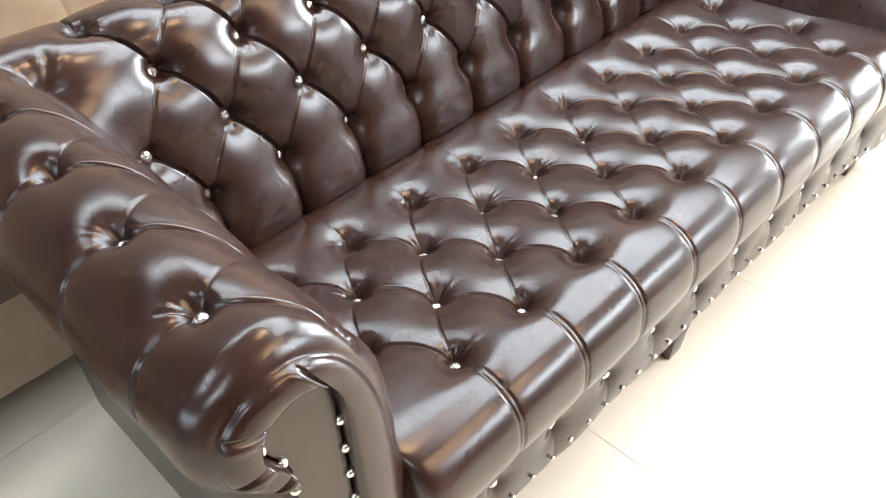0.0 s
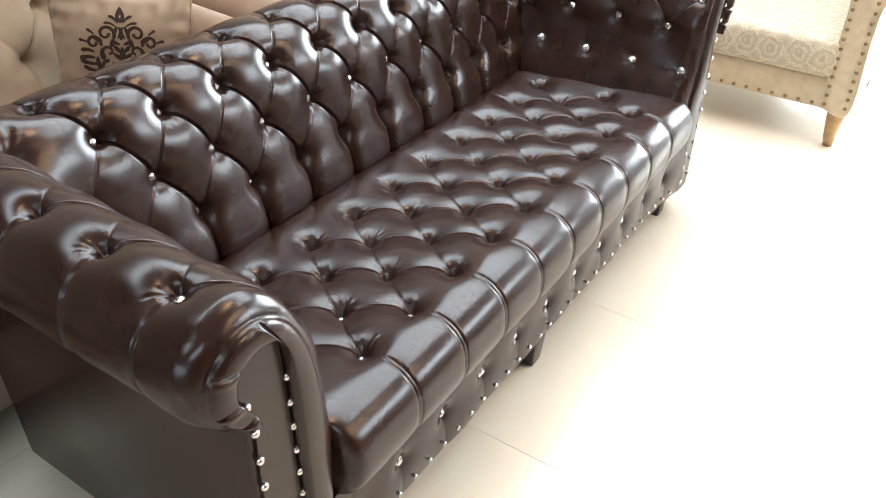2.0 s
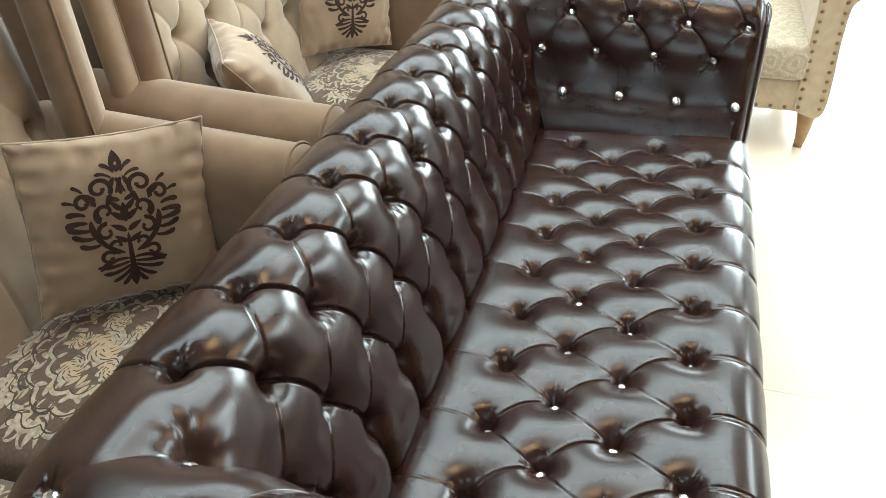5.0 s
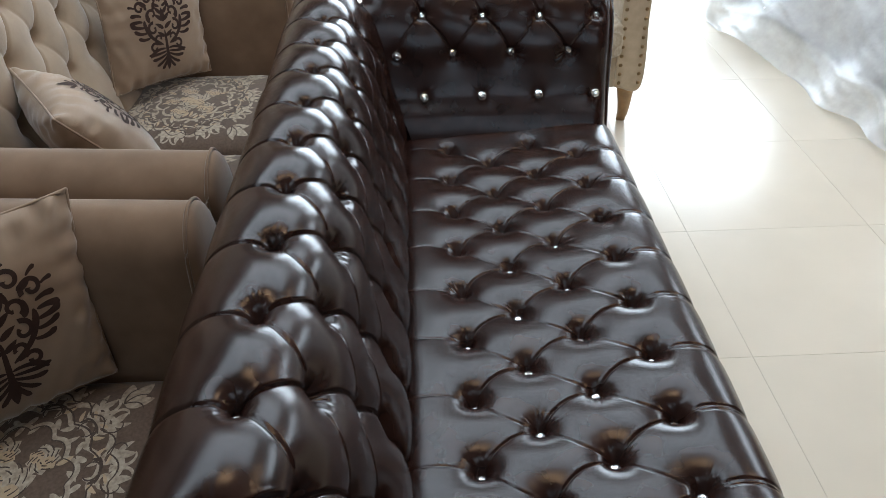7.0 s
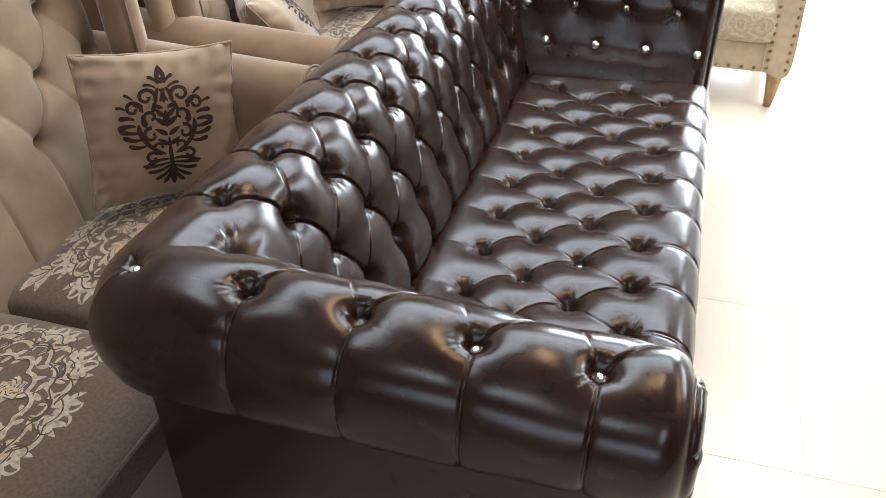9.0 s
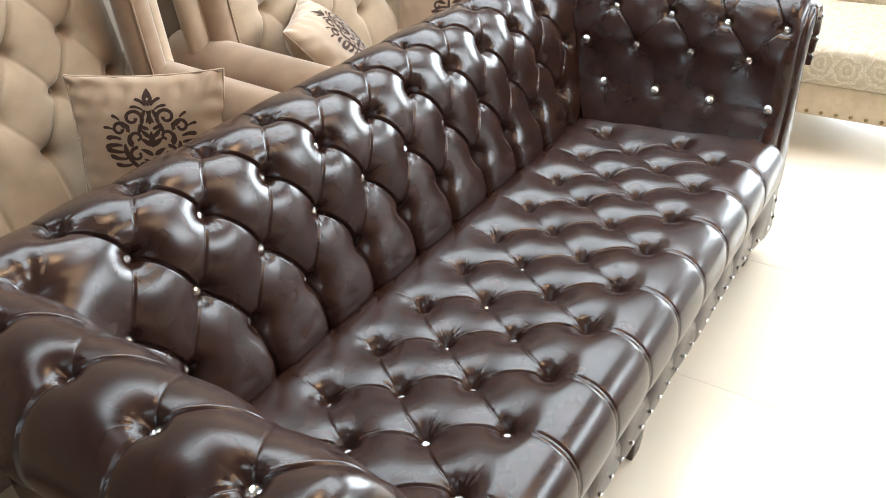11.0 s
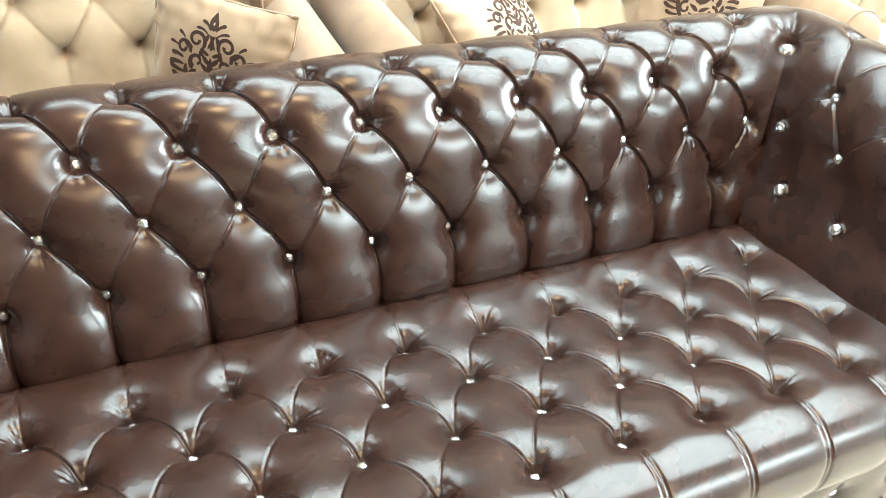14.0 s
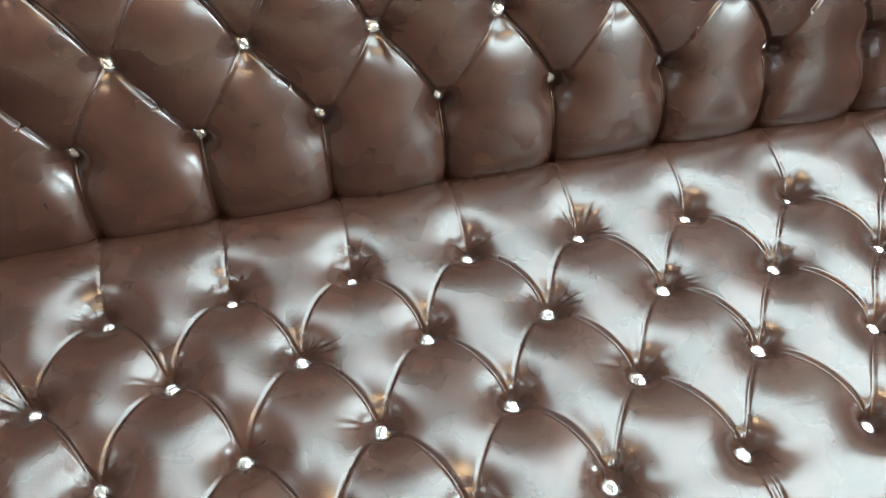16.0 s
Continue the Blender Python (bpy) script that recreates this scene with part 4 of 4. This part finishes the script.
# ---- cream armchairs with nailheads beyond the sofa ----
def pattern_cloth():
    """Cream cloth with a lattice of round medallions."""
    m, nodes, links, bsdf = material("medallion_cloth")
    tc = nodes.new("ShaderNodeTexCoord")
    warp = nodes.new("ShaderNodeTexNoise")
    warp.inputs["Scale"].default_value = 30
    links.new(tc.outputs["Object"], warp.inputs["Vector"])
    mix = nodes.new("ShaderNodeMix")
    mix.data_type = "VECTOR"
    mix.inputs["Factor"].default_value = 0.035
    links.new(tc.outputs["Object"], mix.inputs["A"])
    links.new(warp.outputs["Color"], mix.inputs["B"])
    v = nodes.new("ShaderNodeTexVoronoi")
    v.inputs["Scale"].default_value, v.inputs["Randomness"].default_value = 11, 0.15
    links.new(mix.outputs["Result"], v.inputs["Vector"])
    col = ramp(nodes, links, v.outputs["Distance"], [(0.0, (0.50, 0.43, 0.32)), (0.16, (0.34, 0.28, 0.20)), (0.22, (0.52, 0.45, 0.34)), (0.40, (0.36, 0.30, 0.215)), (0.46, (0.54, 0.47, 0.36)), (0.62, (0.40, 0.33, 0.24))])
    fine = nodes.new("ShaderNodeTexNoise")
    fine.inputs["Scale"].default_value = 150
    links.new(tc.outputs["Object"], fine.inputs["Vector"])
    both = nodes.new("ShaderNodeMix")
    both.data_type = "RGBA"
    f = ramp(nodes, links, fine.outputs["Fac"], [(0.42, (0, 0, 0)), (0.58, (0.55, 0.55, 0.55))])
    links.new(f.outputs[0], both.inputs["Factor"])
    links.new(col.outputs[0], both.inputs["A"])
    both.inputs["B"].default_value = (0.34, 0.27, 0.19, 1)
    links.new(both.outputs["Result"], bsdf.inputs["Base Color"])
    bsdf.inputs["Roughness"].default_value = 0.6
    bump(nodes, links, bsdf, fine.outputs["Fac"], 0.3, 0.001)
    return m


MEDALLION = pattern_cloth()
stud_mesh = []


def stud(place, normal, parent):
    if not stud_mesh:
        ob = part("nailhead", button_mesh(0.008, 0.005, 8), BRASS, parent)
        stud_mesh.append(ob.data)
    else:
        ob = new("nailhead", stud_mesh[0])
        ob.parent = parent
    ob.matrix_local = Matrix.Translation(place) @ Vector(normal).normalized().to_track_quat("Z", "Y").to_matrix().to_4x4()


def studded_armchair(place, label):
    """An armchair that faces -x; local origin at its front, on the floor, in its middle."""
    ob = thing("armchair", label, "armchair", "cream studded armchairs", place=place)
    half = 0.485
    part("base", box(bmesh.new(), 0.012, 0.80, -half + 0.10, half - 0.10, 0.165, 0.29, 0.008), LINEN, ob)
    bm = box(bmesh.new(), -0.015, 0.62, -half + 0.135, half - 0.135, 0.285, 0.43, 0.04, 4)
    for v in bm.verts:
        v.co.z += 0.02 * (1 - (v.co.y / 0.4) ** 2) * (v.co.z > 0.36)
    part("seat_cushion", bm, MEDALLION, ob, "cream medallion-patterned seat cushion")
    bm = box(bmesh.new(), 0.50, 0.72, -half + 0.135, half - 0.135, 0.40, 0.92, 0.07, 4)
    for v in bm.verts:
        v.co.x += 0.18 * (v.co.z - 0.4)
    part("back_cushion", bm, MEDALLION, ob, "cream medallion-patterned back cushion")
    bm = box(bmesh.new(), 0.66, 0.86, -half + 0.03, half - 0.03, 0.165, 0.98, 0.05, 4)
    for v in bm.verts:
        v.co.x += 0.18 * max(0, v.co.z - 0.4)
    part("back_frame", bm, LINEN, ob)
    for s in (-1, 1):
        q = [(0.055, 0.17), (0.055, 0.45), (0.055, 0.56), (0.045, 0.63), (0.055, 0.69), (0.10, 0.735), (0.16, 0.745), (0.205, 0.71), (0.215, 0.655), (0.19, 0.605), (0.165, 0.57), (0.16, 0.45), (0.16, 0.17)]
        q = [(s * (half - 0.215 + a), z) for a, z in q]
        c = np.array(q)
        c, _ = smooth_curve(np.vstack([c, c[:1]]), 0.012)
        mid = c.mean(0)
        xs = [(0.0, 0.97), (0.006, 1.0)] + [(x, 1.0) for x in np.linspace(0.05, 0.78, 14)]
        pts = np.array([[(x, mid[0] + (y - mid[0]) * f, mid[1] + (z - mid[1]) * f) for y, z in c] for x, f in xs])
        arm_ob = grid_part("armrest", pts, LINEN, ob, "cream linen rolled arm")
        bm = bmesh.new()
        bm.from_mesh(arm_ob.data)
        bm.verts.ensure_lookup_table()
        bm.faces.new([bm.verts[i] for i in range(pts.shape[1] - 1)])
        bmesh.ops.recalc_face_normals(bm, faces=bm.faces)
        bm.to_mesh(arm_ob.data)
        bm.free()
        for z in np.arange(0.19, 0.60, 0.036):
            stud((-0.002, s * (half - 0.145), z), (-1, 0, 0), arm_ob)
            stud((-0.002, s * (half - 0.070), z), (-1, 0, 0), arm_ob)
        for k in range(9):
            a = math.pi * (1.15 - 1.45 * k / 8)
            stud((-0.002, s * (half - 0.105 + 0.025) + s * 0.058 * -math.cos(a), 0.66 + 0.058 * math.sin(a)), (-1, 0, 0), arm_ob)
        for ex in (0.06, 0.78):
            bm = bmesh.new()
            pts = [Vector((ex - 0.012 * math.sin(3.0 * z / 0.165) + (0.014 if z < 0.03 else 0), s * (half - 0.10) , z)) for z in np.linspace(0.0, 0.17, 9)]
            tube(bm, pts, lambda t: 0.019 + 0.020 * t**1.5, 10)
            part("leg", bm, PALE_WOOD, ob, "curved honey-coloured wooden leg")
    for y in np.arange(-half + 0.19, half - 0.15, 0.05):
        stud((0.010, y, 0.182), (-1, 0, 0), ob)
    return ob


studded_armchair((2.28, -0.035, 0), "cream linen armchair with nailhead trim and medallion cushions")
studded_armchair((2.28, 1.14, 0), "cream linen armchair with nailhead trim, beside its twin")


# ---- furniture wrapped in plastic sheeting ----
def plastic_material():
    m, nodes, links, bsdf = material("plastic_sheeting")
    bsdf.inputs["Base Color"].default_value = (0.90, 0.91, 0.92, 1)
    bsdf.inputs["Roughness"].default_value = 0.16
    clear = nodes.new("ShaderNodeBsdfTransparent")
    clear.inputs["Color"].default_value = (0.95, 0.96, 0.97, 1)
    mix = nodes.new("ShaderNodeMixShader")
    n = noise_tex(nodes, links, 5, 5, rough=0.55)
    f = ramp(nodes, links, n.outputs["Fac"], [(0.35, (0.30, 0.30, 0.30)), (0.65, (0.46, 0.46, 0.46))])
    links.new(f.outputs[0], mix.inputs["Fac"])
    links.new(clear.outputs[0], mix.inputs[1])
    links.new(bsdf.outputs[0], mix.inputs[2])
    links.new(mix.outputs[0], nodes["Material Output"].inputs["Surface"])
    return m


def wrapped_sofa():
    ob = thing("wrapped_sofa", "grey sofa wrapped in crumpled clear plastic sheeting", "sofa")
    grey = plain_material("grey_upholstery", (0.46, 0.44, 0.42), 0.8, 0, 0.1, 20)
    turn = pose(1.98, -1.52, 0, 0, 0, 9)
    ob.matrix_world = turn
    bm = bmesh.new()
    box(bm, -0.35, 2.15, -0.85, -0.16, 0.012, 0.42, 0.05, 3)
    part("body", bm, grey, ob)
    part("backrest", box(bmesh.new(), -0.35, 2.15, -0.95, -0.70, 0.30, 0.85, 0.05, 3), grey, ob)
    for x in (-0.38, 1.99):
        part("armrest", box(bmesh.new(), x, x + 0.20, -0.85, -0.20, 0.012, 0.58, 0.05, 3), grey, ob)
    rng = np.random.default_rng(4)
    prof, s = smooth_curve([(-1.02, 0.02), (-1.0, 0.45), (-0.95, 0.88), (-0.82, 0.92), (-0.66, 0.80), (-0.45, 0.58), (-0.25, 0.53), (-0.13, 0.46), (-0.03, 0.32), (0.07, 0.15), (0.17, 0.012)], 0.010)
    xs = np.linspace(-0.50, 2.30, 290)
    S, X = np.meshgrid(s, xs, indexing="ij")
    Y, Z = prof[:, 0][:, None] + 0 * X, prof[:, 1][:, None] + 0 * X
    arm_lift = 0.13 * (np.exp(-(((X + 0.28) / 0.13) ** 4)) + np.exp(-(((X - 2.09) / 0.13) ** 4))) * np.clip((Z - 0.35) / 0.1, 0, 1) * (Y > -0.66)
    # long soft swags that gather towards the corner, with a few sharp creases
    far_s = S[-1, 0] - S
    ang, dist = np.arctan2(far_s + 0.15, X + 0.65), np.hypot(far_s, X + 0.5)
    wob = np.zeros_like(X)
    for _ in range(9):
        a, c, b = rng.uniform(7, 26), rng.uniform(0, 6.28), rng.uniform(-4, 4)
        wob += (1 - np.abs(np.sin(a * ang + b * dist + c)) ** 0.5) * rng.uniform(0.3, 1)
    for _ in range(7):
        a, b, c = rng.uniform(-9, 9), rng.uniform(-7, 7), rng.uniform(0, 6.28)
        wob += 0.8 * np.sin(a * X + b * S + c)
    wob = 0.011 * (wob - wob.mean())
    hang = np.clip((0.45 - Z) / 0.4, 0, 1) * (Y > -0.2)
    flare = 0.022 * np.sin(11 * X + 3 * np.sin(3 * X)) * hang
    pts = np.stack([X - 0.05 * hang * (X < 0.0), Y + wob + flare, np.maximum(Z + arm_lift + wob, 0.006)], -1)
    grid_part("plastic_sheet", pts, plastic_material(), ob, "crumpled translucent plastic sheeting")
    return ob


wrapped_sofa()
